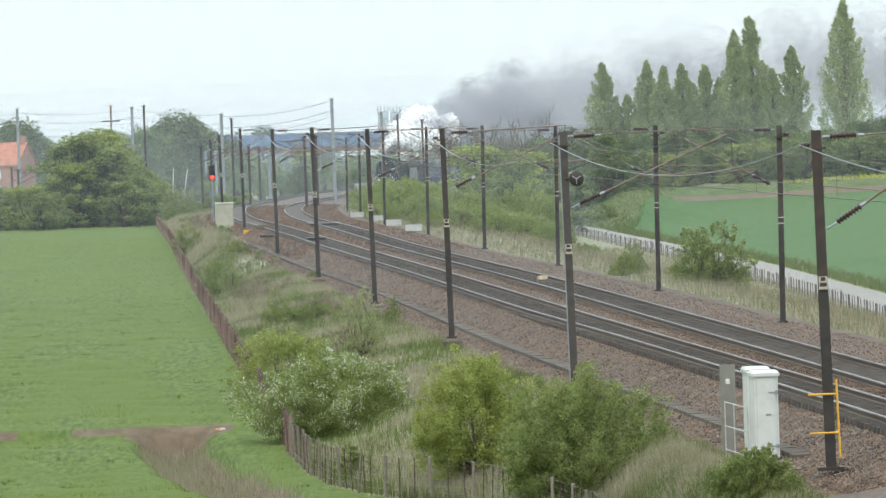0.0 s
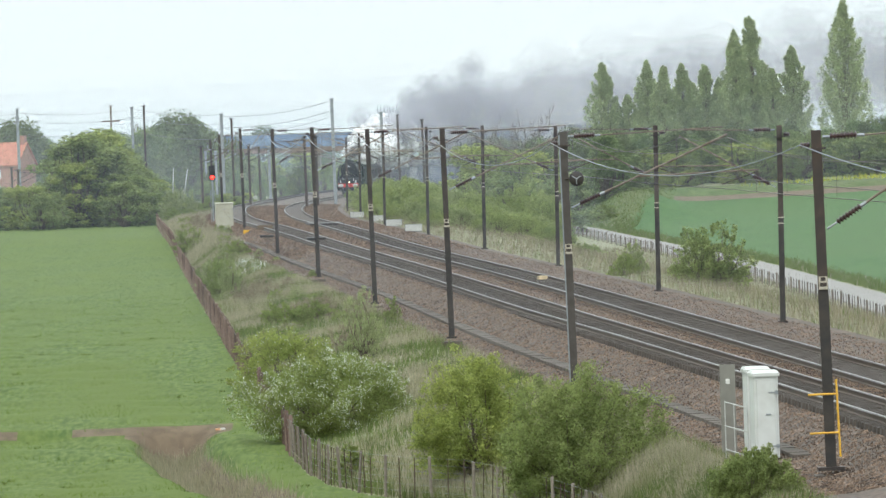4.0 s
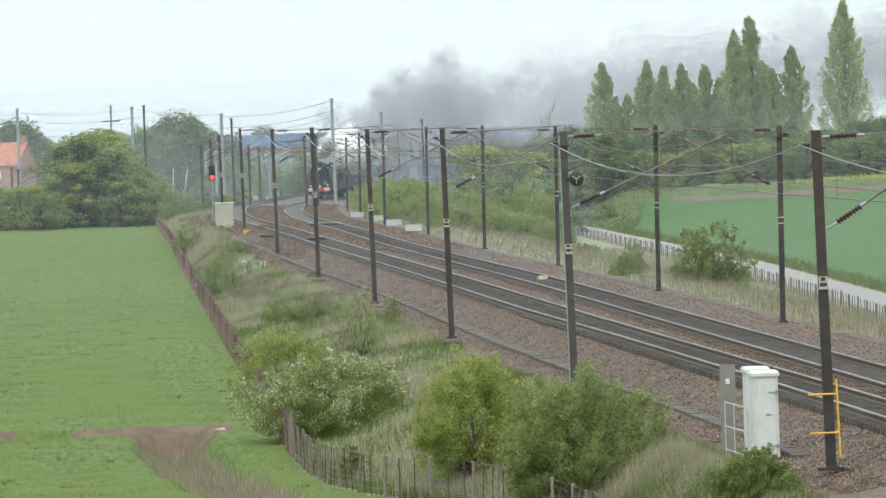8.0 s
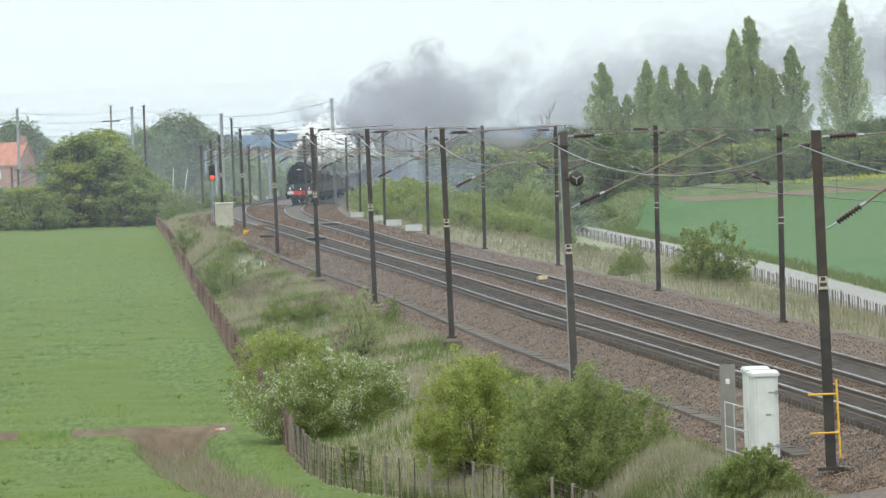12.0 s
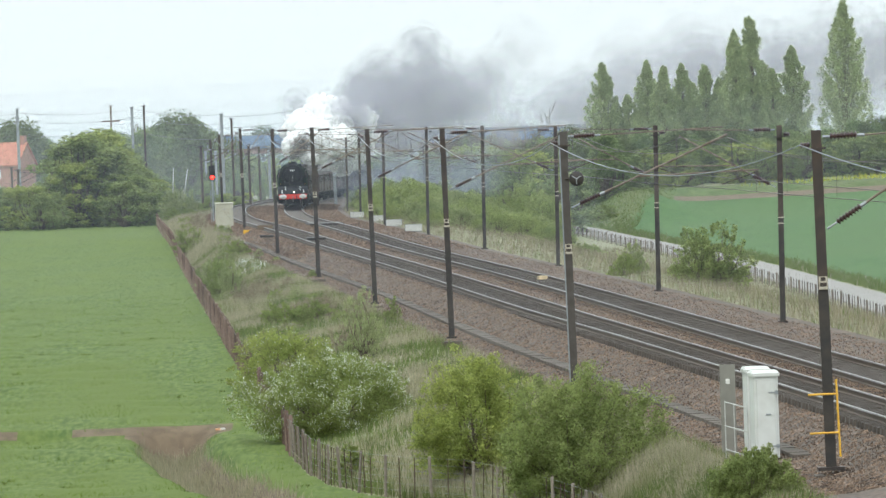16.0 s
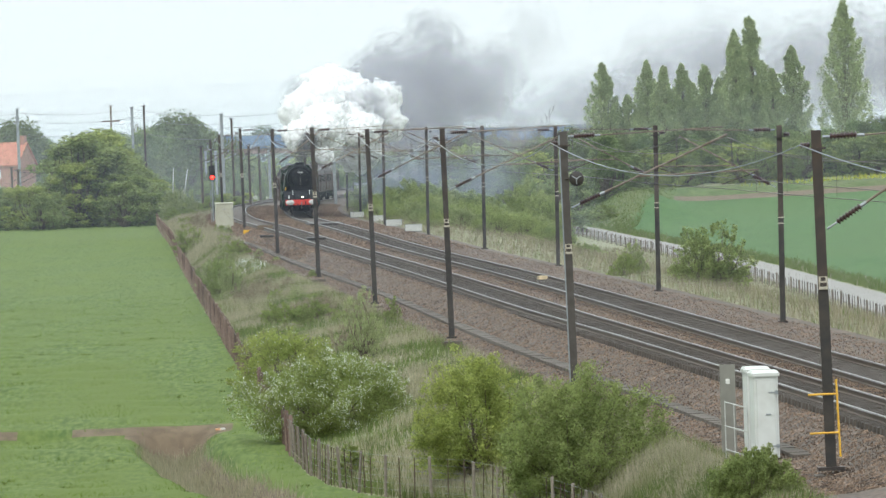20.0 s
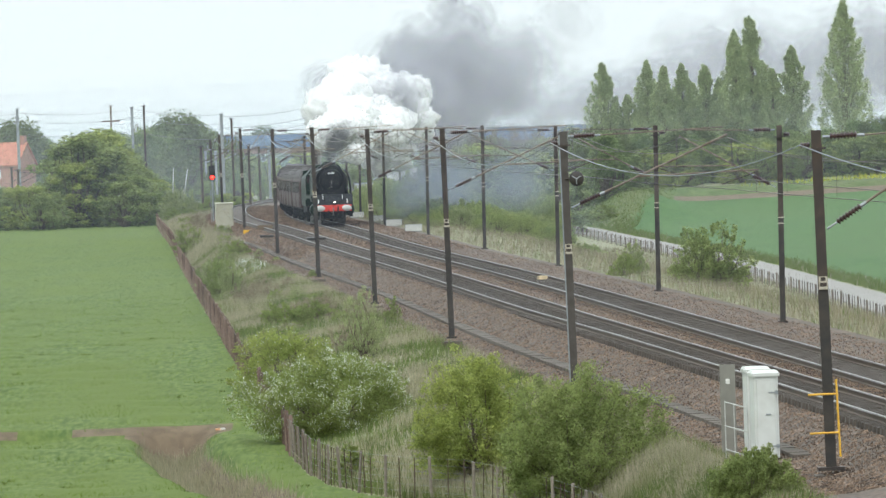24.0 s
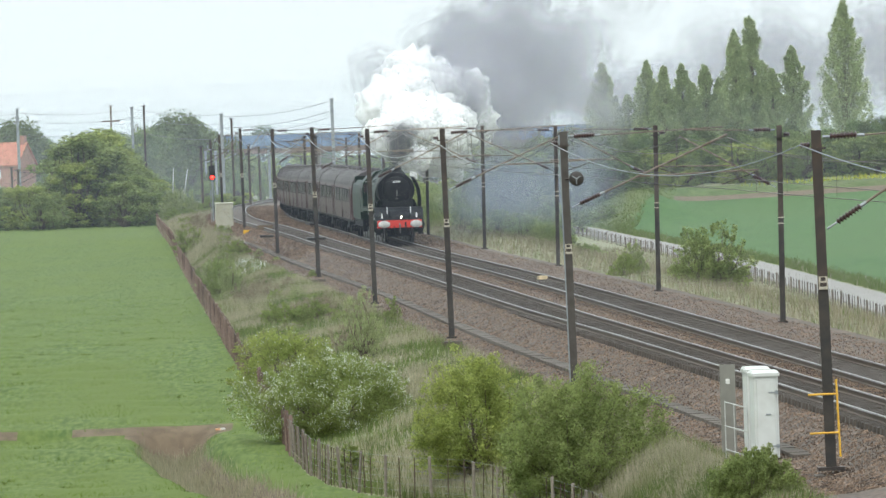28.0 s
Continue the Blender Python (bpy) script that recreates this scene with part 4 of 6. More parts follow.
blades("verge_grass", "dry grass on the verge by the farm track", RNG, 80000, right_verge, 0.2, 0.55, 0.022, VERGESTRAW)
blades("verge_green_grass", "green grass on the verge by the farm track", RNG, 13000, right_verge, 0.15, 0.45, 0.03, GREENBLADE)
blades("meadow_grass", "short grazed meadow grass", RNG, 70000, meadow, 0.02, 0.06, 0.016, MEADOWBLADE)
def beck_bed(rng, n):
    y = 160 + 46.7 * rng.random(n) ** 0.6
    return x_beck(y) + rng.uniform(-0.85, 0.85, n) + rng.normal(0, 0.12, n), y


blades("beck_grass", "dry straw grass in the bed of the beck", RNG, 9000, beck_bed, 0.12, 0.4, 0.022, STRAW)
def tufts(rng, n):
    k = 420
    y = 170 + 260 * rng.random(k) ** 1.4
    x = x_fence(y) - 0.5 - rng.random(k) * (0.045 * y + 6)
    i = rng.integers(k, size=n)
    return x[i] + rng.normal(0, 0.11, n), y[i] + rng.normal(0, 0.3, n)


def white_weeds(rng, n):
    i = rng.integers(2, size=n)
    return np.array([-10.9, -9.9])[i] + rng.normal(0, 0.4, n), np.array([367, 355])[i] + rng.normal(0, 3.0, n)


def field_edge(rng, n):
    y = rng.uniform(330, 890, n)
    strip = x_road(y) + 2.3 + np.abs(rng.normal(0, 1.0, n))
    corner = x_road(y) + 2.4 + rng.random(n) * np.interp(y, [735, 751, 803, 850, 890], [1, 3.5, 9, 16, 20])
    return np.where(y < 740, strip, corner), y


blades("field_edge_grass", "rank green grass along the field's edge and bank", RNG, 30000, field_edge, 0.12, 0.45, 0.06, GREENBLADE)
blades("field_edge_straw", "pale seeding grass on the field's bank", RNG, 2500, field_edge, 0.15, 0.5, 0.05, STRAW)
def near_bank(rng, n):
    y = rng.uniform(124, 168, n)
    a, b = x_fence(y) - 0.2, x_left(y) - 4.0
    return a + (b - a) * rng.random(n), y


blades("near_bank_grass", "rank green grass below the white cabinets", RNG, 24000, near_bank, 0.1, 0.32, 0.024, GREENBLADE)
blades("near_bank_straw", "dry grass stalks below the white cabinets", RNG, 9000, near_bank, 0.15, 0.36, 0.016, STRAW)
blades("meadow_tufts", "dark rank tufts dotted over the grazed meadow", RNG, 4500, tufts, 0.02, 0.05, 0.05, GREENBLADE)
blades("cow_parsley", "white flowering weeds among the bank grass", RNG, 170, white_weeds, 0.25, 0.45, 0.06, BLOSSOM)
blades("fence_grass", "long grass along the foot of the fence", RNG, 12000, fence_foot, 0.15, 0.4, 0.025, GREENBLADE)


# ---- far things ----
def bridge():
    ob = thing("road_bridge", "long blue-railed girder bridge over the far tracks", "bridge")
    blue = material("blue_bridge_paint", (0.12, 0.19, 0.33), 0.6, 0, (0.17, 0.24, 0.38), 0.6, 6)
    brown = material("brown_bridge_girder", (0.16, 0.11, 0.1), 0.7, 0, (0.22, 0.16, 0.14), 0.7, 6)
    y = 1100
    part("deck", Shape().box(-60, 40, y + 0.4, y + 8, 4.7, 5.2), CONCRETE, ob)
    part("girder", Shape().box(-60, 40, y, y + 0.4, 4.3, 5.15), brown, ob, "brown steel girder")
    part("parapet", Shape().box(-60, 40, y - 0.1, y + 0.05, 5.2, 7.3), blue, ob, "pale blue parapet panels")
    part("coping", Shape().box(-60, 40, y - 0.16, y + 0.12, 7.3, 7.42), GALV, ob)
    for i in range(34):
        part("parapet_post", Shape().box(-59 + i * 3 - 0.08, -59 + i * 3 + 0.08, y - 0.22, y - 0.1, 5.1, 7.3), blue, ob)
    for x in (-38, -20, 2, 20):
        part("pier", Shape().box(x - 0.6, x + 0.6, y + 1, y + 7, -3.2, 4.7), CONCRETE, ob)


bridge()


def minster():
    pale = material("pale_limestone", (0.5, 0.52, 0.55), 0.9, 0, (0.42, 0.45, 0.5), 0.15, 6)
    ob = thing("cathedral", "distant pale stone cathedral towers above the trees", "cathedral", pose(0, 4700, -3))
    for k, x in enumerate((-38.6, -30.0)):
        t = Shape().box(x - 3.7, x + 3.7, -4, 4, 0, 30)
        part("west_tower", t, pale, ob)
        for dx in (-3.4, -1.2, 1.2, 3.4):
            part("pinnacle", Shape().lathe([(0.6, 30), (0.45, 32.5), (0.05, 35.5)], 6, Matrix.Translation((x + dx, -3.4, 0))), pale, ob)
        for z in (8, 18):
            part("belfry_opening", Shape().box(x - 1.4, x + 1.4, -4.06, -3.9, z, z + 8), material("dark_opening", (0.3, 0.33, 0.38), 0.9), ob)
    part("central_tower", Shape().box(-4.5, 11.5, 26, 42, 0, 34.5), pale, ob)
    part("nave", Shape().box(-38, -4, 2, 30, 0, 17), pale, ob)
    for z in (20,):
        for x in (-1, 5):
            part("lantern_window", Shape().box(x, x + 3, 25.9, 26.1, z - 4, z + 8), material("dark_opening", (0.3, 0.33, 0.38), 0.9), ob)


minster()


def farmhouse():
    brick = material("red_brick_wall", (0.34, 0.17, 0.13), 0.9, 0, (0.27, 0.13, 0.1), 3, 8, 0.2)
    tile = material("orange_pantiles", (0.43, 0.16, 0.1), 0.8, 0, (0.35, 0.125, 0.08), 1.5, 8, 0.3, 8)
    x0, x1, z0 = -14.0, 0.0, 0.0
    ob = thing("farmhouse", "red brick farmhouse with an orange pantile roof", "house", pose(-61.3, 985, -1.2, 0, 0, -22))
    g = Shape()
    g.add([(x0, 0, 0), (x1, 0, 0), (x1, 0, 5.3), (x0, 0, 5.3)], [(0, 1, 2, 3)])
    g.add([(x1, 0, 0), (x1, 6, 0), (x1, 6, 5.3), (x1, 3, 8.2), (x1, 0, 5.3)], [(0, 1, 2, 3, 4)])
    g.add([(x0, 6, 0), (x1, 6, 0), (x1, 6, 5.3), (x0, 6, 5.3)], [(3, 2, 1, 0)])
    g.add([(x0, 0, 0), (x0, 6, 0), (x0, 6, 5.3), (x0, 3, 8.2), (x0, 0, 5.3)], [(4, 3, 2, 1, 0)])
    part("wall", g, brick, ob)
    r = Shape()
    for s in (0, 1):
        ya, yb = (-0.35, 3.0) if s == 0 else (6.35, 3.0)
        r.add([(x0 - 0.2, ya, 5.05), (x1 + 0.2, ya, 5.05), (x1 + 0.2, yb, 8.35), (x0 - 0.2, yb, 8.35), (x0 - 0.2, ya, 5.2), (x1 + 0.2, ya, 5.2), (x1 + 0.2, yb, 8.5), (x0 - 0.2, yb, 8.5)],
              [(0, 1, 2, 3), (4, 5, 6, 7), (0, 1, 5, 4), (1, 2, 6, 5), (2, 3, 7, 6), (3, 0, 4, 7)])
    roof = part("roof", r, tile, ob, "orange clay pantiles")
    part("chimney", Shape().box(x1 - 0.9, x1 - 0.1, 2.6, 3.4, 8.0, 9.4), brick, roof)
    for x in (-3.3, -8.0):
        for z in (0.9, 3.3):
            w = part("window", Shape().box(x - 0.5, x + 0.5, -0.08, -0.02, z, z + 1.2), PLATE, ob, "white sash window")
            for dx in (-0.24, 0.24):
                part("pane", Shape().box(x + dx - 0.17, x + dx + 0.17, -0.11, -0.09, z + 0.1, z + 1.1), DARK, w)


farmhouse()


# ---- farm track and its fence ----
def farm_track():
    s = Shape()
    ys = np.arange(300, 830, 5.0)
    rows = []
    for y in ys:
        d = Vector((float(x_road(y + 4) - x_road(y - 4)), 8, 0)).normalized()
        rows.append((Vector((float(x_road(y)), float(y), float(ground_height(x_road(y), y)) + 0.05)), Vector((d.y, -d.x, 0))))
    s.sweep(rows, [(-1.9, -0.1), (-1.8, 0.05), (0, 0.09), (1.8, 0.05), (1.9, -0.1)], closed=False)
    thing("farm_road", "pale dusty concrete farm track between verge and field", "road", shape=s, mats=ROAD, kind="structure")


farm_track()


def post_fence(label, points, gap, h, wires, big_every, mat_post, mat_bar=MAST):
    ob = thing("wire_fence", label, "fence")
    pts = [Vector((x, y, 0)) for x, y in points]
    run, rows = 0.0, []
    for a, b in zip(pts[:-1], pts[1:]):
        n = max(1, int((b - a).length / gap))
        rows += [a.lerp(b, i / n) for i in range(n)]
    wood, slim = Shape(), Shape()
    pw = 0.036 if mat_post is POSTGREY else 0.055
    wood.box(-pw, pw, -pw, pw, -0.3, h, bevel=0.02)
    wood.add([(-pw, -pw, h), (pw, -pw, h), (pw, pw, h), (-pw, pw, h), (0, 0, h + 0.03)], [(0, 1, 4), (1, 2, 4), (2, 3, 4), (3, 0, 4)])
    w = 0.009 if mat_post is POSTGREY else 0.018
    slim.box(-w, w, -w, w, -0.2, h * 0.97)
    me, mi = wood.mesh("post", mat_post), slim.mesh("dropper", mat_bar)
    tops = []
    for i, p in enumerate(rows):
        z = ground_at(p.x, p.y)
        big = i % big_every == 0
        q = part("post" if big else "dropper", me if big else mi, None, ob)
        q.matrix_basis = pose(p.x, p.y, z + RNG.uniform(-0.06, 0.04), RNG.normal(0, 1.5), RNG.normal(0, 1.5), RNG.uniform(0, 90))
        tops.append(Vector((p.x, p.y, z)))
    for k in range(wires):
        part("wire", Shape().tube([t + Vector((0, 0, h * (0.18 + 0.8 * k / max(1, wires - 1)))) for t in tops], 0.003, 4), GALV, ob)
    return ob


post_fence("grey concrete-post stock fence round the corner of the railway bank", FENCE[:12], 0.72, 1.05, 6, 3, POSTGREY, RUSTBAR)
post_fence("rusty steel-post stock fence between meadow and railway bank", FENCE[11:], 0.62, 1.1, 6, 4, RUSTPOST, RUSTBAR)
post_fence("wooden post and wire fence beside the farm track", [(float(x_road(y)) - 2.9, y) for y in (300, 402, 470, 538, 620, 700, 752, 800)], 2.3, 1.0, 3, 3, WOOD)


# ---- cable trough along the left cess ----
def trough():
    ob = thing("cable_trough", "line of grey concrete cable trough lids beside the ballast", "cable trough", kind="structure")
    lid = Shape().box(-0.22, 0.22, -0.48, 0.48, 0, 0.12, bevel=0.02).mesh("trough_lid", TROUGH)
    rest = Shape()
    y, n = 147.0, 0
    while y < 470:
        x = float(x_left(y)) - 2.9 + 0.08 * math.sin(y * 0.05)
        z = float(z_rail(y)) - 0.68
        d = math.degrees(math.atan2(float(x_left(y - 1) - x_left(y + 1)), 2.0))
        m = pose(x, y, z + RNG.uniform(-0.008, 0.008), RNG.normal(0, 0.25), RNG.normal(0, 1.0), d + RNG.normal(0, 0.5))
        if n < 250:
            part("trough_lid", lid, None, ob, m=m)
        else:
            rest.box(-0.22, 0.22, -0.48, 0.48, 0, 0.12, m=m)
        n += 1
        y += 0.985
    if rest.v:
        tagged(part("far_lids", rest, TROUGH, ob), kind="stuff")


trough()


# ---- cabinets, signs, signal ----
def cabinet(at, w, d, h, label, doors=1, paint=WHITEBOX):
    ob = thing("equipment_cabinet", label, "cabinet", at)
    part("body", Shape().box(-w / 2, w / 2, -d / 2, d / 2, 0.05, h - 0.1, bevel=0.02), paint, ob)
    part("plinth", Shape().box(-w / 2 + 0.02, w / 2 - 0.02, -d / 2 + 0.02, d / 2 - 0.02, -0.25, 0.05), CONCRETE, ob)
    top = Shape().box(-w / 2 - 0.04, w / 2 + 0.04, -d / 2 - 0.05, d / 2 + 0.05, h - 0.1, h - 0.03, bevel=0.03)
    top.add([(-w / 2 - 0.03, -d / 2 - 0.04, h - 0.03), (w / 2 + 0.03, -d / 2 - 0.04, h - 0.03), (w / 2 + 0.03, d / 2 + 0.04, h - 0.03), (-w / 2 - 0.03, d / 2 + 0.04, h - 0.03),
             (-w / 2, -d / 2 + 0.1, h + 0.02), (w / 2, -d / 2 + 0.1, h + 0.02), (w / 2, d / 2 - 0.1, h + 0.02), (-w / 2, d / 2 - 0.1, h + 0.02)],
            [(4, 5, 6, 7), (0, 1, 5, 4), (1, 2, 6, 5), (2, 3, 7, 6), (3, 0, 4, 7)])
    part("lid", top, paint, ob, "overhanging white lid")
    for k in range(doors):
        a, b = -w / 2 + 0.06 + k * (w - 0.1) / doors, -w / 2 + 0.04 + (k + 1) * (w - 0.1) / doors
        door = part("door", Shape().box(a, b, -d / 2 - 0.035, -d / 2 - 0.003, 0.12, h - 0.17, bevel=0.01), paint, ob)
        part("handle", Shape().tube([((a + b) / 2 - 0.02, -d / 2 - 0.06, h * 0.52), (b - 0.12, -d / 2 - 0.06, h * 0.52)], 0.014, 6), GALV, door, "steel handle")
        for z in (0.3, h - 0.45):
            part("hinge", Shape().box(b - 0.02, b + 0.05, -d / 2 - 0.06, -d / 2 - 0.02, z - 0.04, z + 0.04), GALV, door)
            part("hinge_bar", Shape().box(b - 0.16, b + 0.04, -d / 2 - 0.05, -d / 2 - 0.035, z - 0.012, z + 0.012), GALV, door)
    return ob


cabinet(pose(6.88, 147.6, -1.76, 0, 0, 4), 0.54, 0.75, 1.92, "tall white lineside equipment cabinet beside the ballast")
cabinet(pose(6.8, 149.6, -1.74, 0, 0, 4), 0.5, 0.75, 1.92, "white lineside equipment cabinet standing behind another")
cabinet(pose(-15.2, 474, -0.45, 0, 0, 6), 1.22, 0.6, 2.05, "cream two-door equipment cabinet by the track", 2, CREAM)
cabinet(pose(-28.0, 660, -1.3, 0, 0, 6), 0.95, 0.5, 2.1, "pale cabinet beyond the end of the fence", 1, CREAM)
cabinet(pose(-26.2, 662, -1.5, 0, 0, 6), 0.7, 0.5, 1.8, "small grey cabinet among the scrub", 1)

ob = thing("steel_panel", "tall narrow grey steel panel with a small yellow label", "panel", pose(6.22, 150.6, -1.75, 0, 0, 3))
part("sheet", Shape().box(-0.17, 0.17, -0.03, 0.03, 0, 1.98, bevel=0.01), PANEL, ob)
part("warning_label", Shape().box(-0.045, 0.045, -0.036, -0.031, 1.55, 1.66), PLATE, ob, "small pale yellow label")
ob = thing("guard_rail", "low white tubular guard rail by the cabinets", "rail", pose(6.1, 149.6, -1.75))
for z in (0.1, 0.62, 1.15):
    part("bar", Shape().tube([(0, 0, z + 0.04), (0.42, -1.8, z - 0.04)], 0.014, 6), BOARD, ob)
for x, y in ((0, 0), (0.17, -0.7), (0.42, -1.8)):
    part("post", Shape().tube([(x, y, -0.1), (x, y, 1.19)], 0.014, 6), BOARD, ob)

ob = thing("sign_board", "small yellow square sign board on a post", "sign", pose(-12.6, 436, -0.5, 0, 0, 5))
part("board", Shape().box(-0.2, 0.2, -0.02, 0.02, 0.15, 0.6, bevel=0.01), YELLOW, ob)
part("post", Shape().tube([(0, 0.04, -0.2), (0, 0.04, 0.6)], 0.03, 6), GALV, ob)
ob = thing("notice_board", "dark brown board seen from the back on a post", "sign", pose(-11.45, 438, -0.5, 0, 0, 5))
part("board", Shape().box(-0.5, 0.5, -0.02, 0.02, 0.35, 0.85, bevel=0.01), EARTH, ob)
part("post", Shape().tube([(0.05, 0.04, -0.2), (0.05, 0.04, 0.8)], 0.035, 6), GALV, ob)
for x, y in ((-6.53, 523), (-4.6, 484), (-3.18, 447), (-1.77, 419)):
    ob = thing("trackside_board", "low white board on short legs beside the track", "sign", pose(x, y, ground_at(x, y), 0, 0, 3), "white trackside boards")
    part("panel", Shape().box(-0.5, 0.5, -0.03, 0.03, 0.12, 0.52, bevel=0.01), BOARD, ob)
    part("rim", Shape().box(-0.53, 0.53, 0.03, 0.05, 0.09, 0.55), GALV, ob)
    for dx in (-0.35, 0.35):
        part("leg", Shape().box(dx - 0.03, dx + 0.03, -0.03, 0.03, -0.2, 0.12), GALV, ob)
ob = thing("track_box", "pale yellow track equipment box between the rails", "track box", pose(4.15, 286, float(z_rail(286)) - 0.17, 0, 0, 4))
part("housing", Shape().box(-0.2, 0.2, -0.3, 0.3, 0, 0.16, bevel=0.05), material("pale_yellow_cover", (0.72, 0.58, 0.36), 0.6, 0, (0.62, 0.5, 0.3), 8), ob)

ob = thing("colour_light_signal", "colour-light railway signal showing a red aspect", "signal", pose(-18.05, 536, -0.6, 0, 0, 4))
part("post", Shape().tube([(0, 0, -0.3), (0, 0, 3.9)], 0.075, 8), GALV, ob)
hd = part("head", Shape().box(-0.24, 0.24, -0.12, 0.12, 3.5, 4.65, bevel=0.05), DARK, ob, "black signal head")
part("red_lens", Shape().lathe([(0.15, 0), (0.13, 0.05), (0.05, 0.09)], 14, pose(0.02, -0.12, 3.72, 90)), glow("red_light", (1.0, 0.03, 0.015), 5.0), hd, "lit red lens")
part("hood", Shape().lathe([(0.2, 0), (0.2, 0.22)], 14, pose(0.02, -0.12, 4.3, 90)), DARK, hd)
part("ladder", Shape().tube([(0.16, 0.1, 0), (0.16, 0.1, 2.7)], 0.02, 5).tube([(-0.16, 0.1, 0), (-0.16, 0.1, 2.7)], 0.02, 5), GALV, ob)

# small things on and beside the far tracks
for x, y, w, l in ((float(x_right(455)), 455, 2.3, 9.0), (float(x_left(392)) + 0.3, 392, 1.2, 3.0), (float(x_left(405)) - 2.0, 405, 0.8, 1.6)):
    ob = thing("track_mat", "dark rubber mat laid between the rails", "mat", pose(x, y, float(z_rail(y)) - 0.16, 0, 0, 3), "track mats")
    part("sheet", Shape().box(-w / 2, w / 2, -l / 2, l / 2, 0, 0.14, bevel=0.05), MASTBLACK, ob)
for x, y, z, h, lean in ((-32.0, 812, 2.2, 1.0, 3), (-30.6, 812, 0.9, 2.2, 9), (-31.0, 812, -0.5, 1.1, 8)):
    ob = thing("white_pole", "thin white pole by the far lines", "pole", pose(x, y, z, 0, lean, 0), "white poles")
    part("shaft", bar((0, 0, -3 - z), (0, 0, h), 0.05), PLATE, ob)
for x, y, w, h in ((-5.9, 905, 2.4, 1.0), (-3.6, 905, 1.0, 1.6), (-9.6, 870, 3.0, 0.5)):
    ob = thing("white_hut", "low white hut beyond the scrub", "hut", pose(x, y, 0.4 if h > 0.6 else -0.2), "white huts")
    part("wall", Shape().box(-w / 2, w / 2, 0, 1.5, -3.5, h, bevel=0.03), WHITEBOX, ob)
    part("roof", Shape().box(-w / 2 - 0.1, w / 2 + 0.1, -0.1, 1.6, h, h + 0.1), GALV, ob)
ob = thing("litter", "crumpled orange and white litter on the beck bank", "litter", pose(-7.0, 206.9, ground_at(-7.0, 207.6) - 0.12))
part("wrapper", Shape().box(-0.13, 0.04, -0.05, 0.05, 0, 0.06, bevel=0.02), material("orange_wrapper", (0.6, 0.25, 0.08), 0.6, 0, (0.7, 0.5, 0.35), 14), ob)
part("bag", Shape().box(0.03, 0.18, -0.06, 0.06, 0, 0.07, bevel=0.03), PLATE, ob)
ob = thing("stone_block", "grey stone block at the meadow's edge", "stone", pose(-5.55, 209, ground_at(-5.55, 209)))
part("block", Shape().box(-0.3, 0.3, -0.25, 0.25, -0.2, 0.2, bevel=0.06), CONCRETE, ob)


# ---- the train's way ----
def s_path():
    ys = np.arange(60, 1218, 1.0)
    xs = x_right(ys)
    return ys, np.concatenate([[0], np.cumsum(np.sqrt(np.diff(xs) ** 2 + 1))])


PATH_Y, PATH_S = s_path()
SPEED = 18.6


def on_path(s_back):
    """Place on the right-hand track, s metres from the path's near end; straight on beyond its far end."""
    over = max(0.0, s_back - PATH_S[-1])
    yy = float(np.interp(s_back, PATH_S, PATH_Y))
    p = Vector((float(x_right(min(yy, 1215.0))), yy, float(z_rail(yy))))
    return p + Vector((0.24, 0.97, 0)) * over


S_END = float(np.interp(364.5, PATH_Y, PATH_S))


def s_front(t):
    return S_END + SPEED * (28.0 - t)


def riding(t, back, base):
    """Pose of a vehicle whose middle is back metres behind the buffers; its nose is along local -y."""
    a, b = on_path(s_front(t) + back - base / 2), on_path(s_front(t) + back + base / 2)
    m, d = (a + b) / 2, b - a
    return pose(m.x, m.y, m.z, math.degrees(math.atan2(d.z, d.length)), 0, -math.degrees(math.atan2(d.x, d.y)))


# ---- paints of the train ----
GREEN = material("dark_green_loco_paint", (0.011, 0.024, 0.014), 0.45, 0, (0.008, 0.022, 0.014), 1.5, 5, 0.03, 12, (0.016, 0.03, 0.022), 0.7, spec=0.12)
BLACK = material("sooty_black", (0.009, 0.01, 0.013), 0.65, 0, (0.017, 0.018, 0.02), 3, 8, 0.1, 20, spec=0.2)
RED = material("buffer_beam_red", (0.62, 0.035, 0.02), 0.4, 0, (0.5, 0.03, 0.02), 4)
STEEL = material("bare_steel", (0.2, 0.19, 0.18), 0.45, 0.8, (0.12, 0.11, 0.1), 6)
BUFFER = material("pale_buffer_head", (0.5, 0.5, 0.48), 0.45, 0.2, (0.36, 0.36, 0.35), 5)
WHITE = material("white_paint", (0.78, 0.78, 0.76), 0.5, 0, (0.68, 0.68, 0.66), 8)
MAROON = material("maroon_coach_paint", (0.078, 0.045, 0.046), 0.5, 0, (0.062, 0.036, 0.038), 1.2, 6, 0.02, 10, (0.092, 0.06, 0.057), 0.5, spec=0.25)
ROOF = material("grey_coach_roof", (0.085, 0.077, 0.076), 0.7, 0, (0.065, 0.058, 0.058), 1.0, 8, 0.1, 12, (0.11, 0.1, 0.098), 0.35)
GLASS = material("dark_window_glass", (0.03, 0.02, 0.02), 0.4, 0, (0.04, 0.03, 0.03), 1.0, spec=0.15)
COAL = material("coal", (0.015, 0.015, 0.016), 0.5, 0, (0.03, 0.03, 0.03), 9, 8, 0.9, 12)
LAMP = glow("headlamp_light", (1.0, 0.86, 0.6), 9.0)
SPIN = []


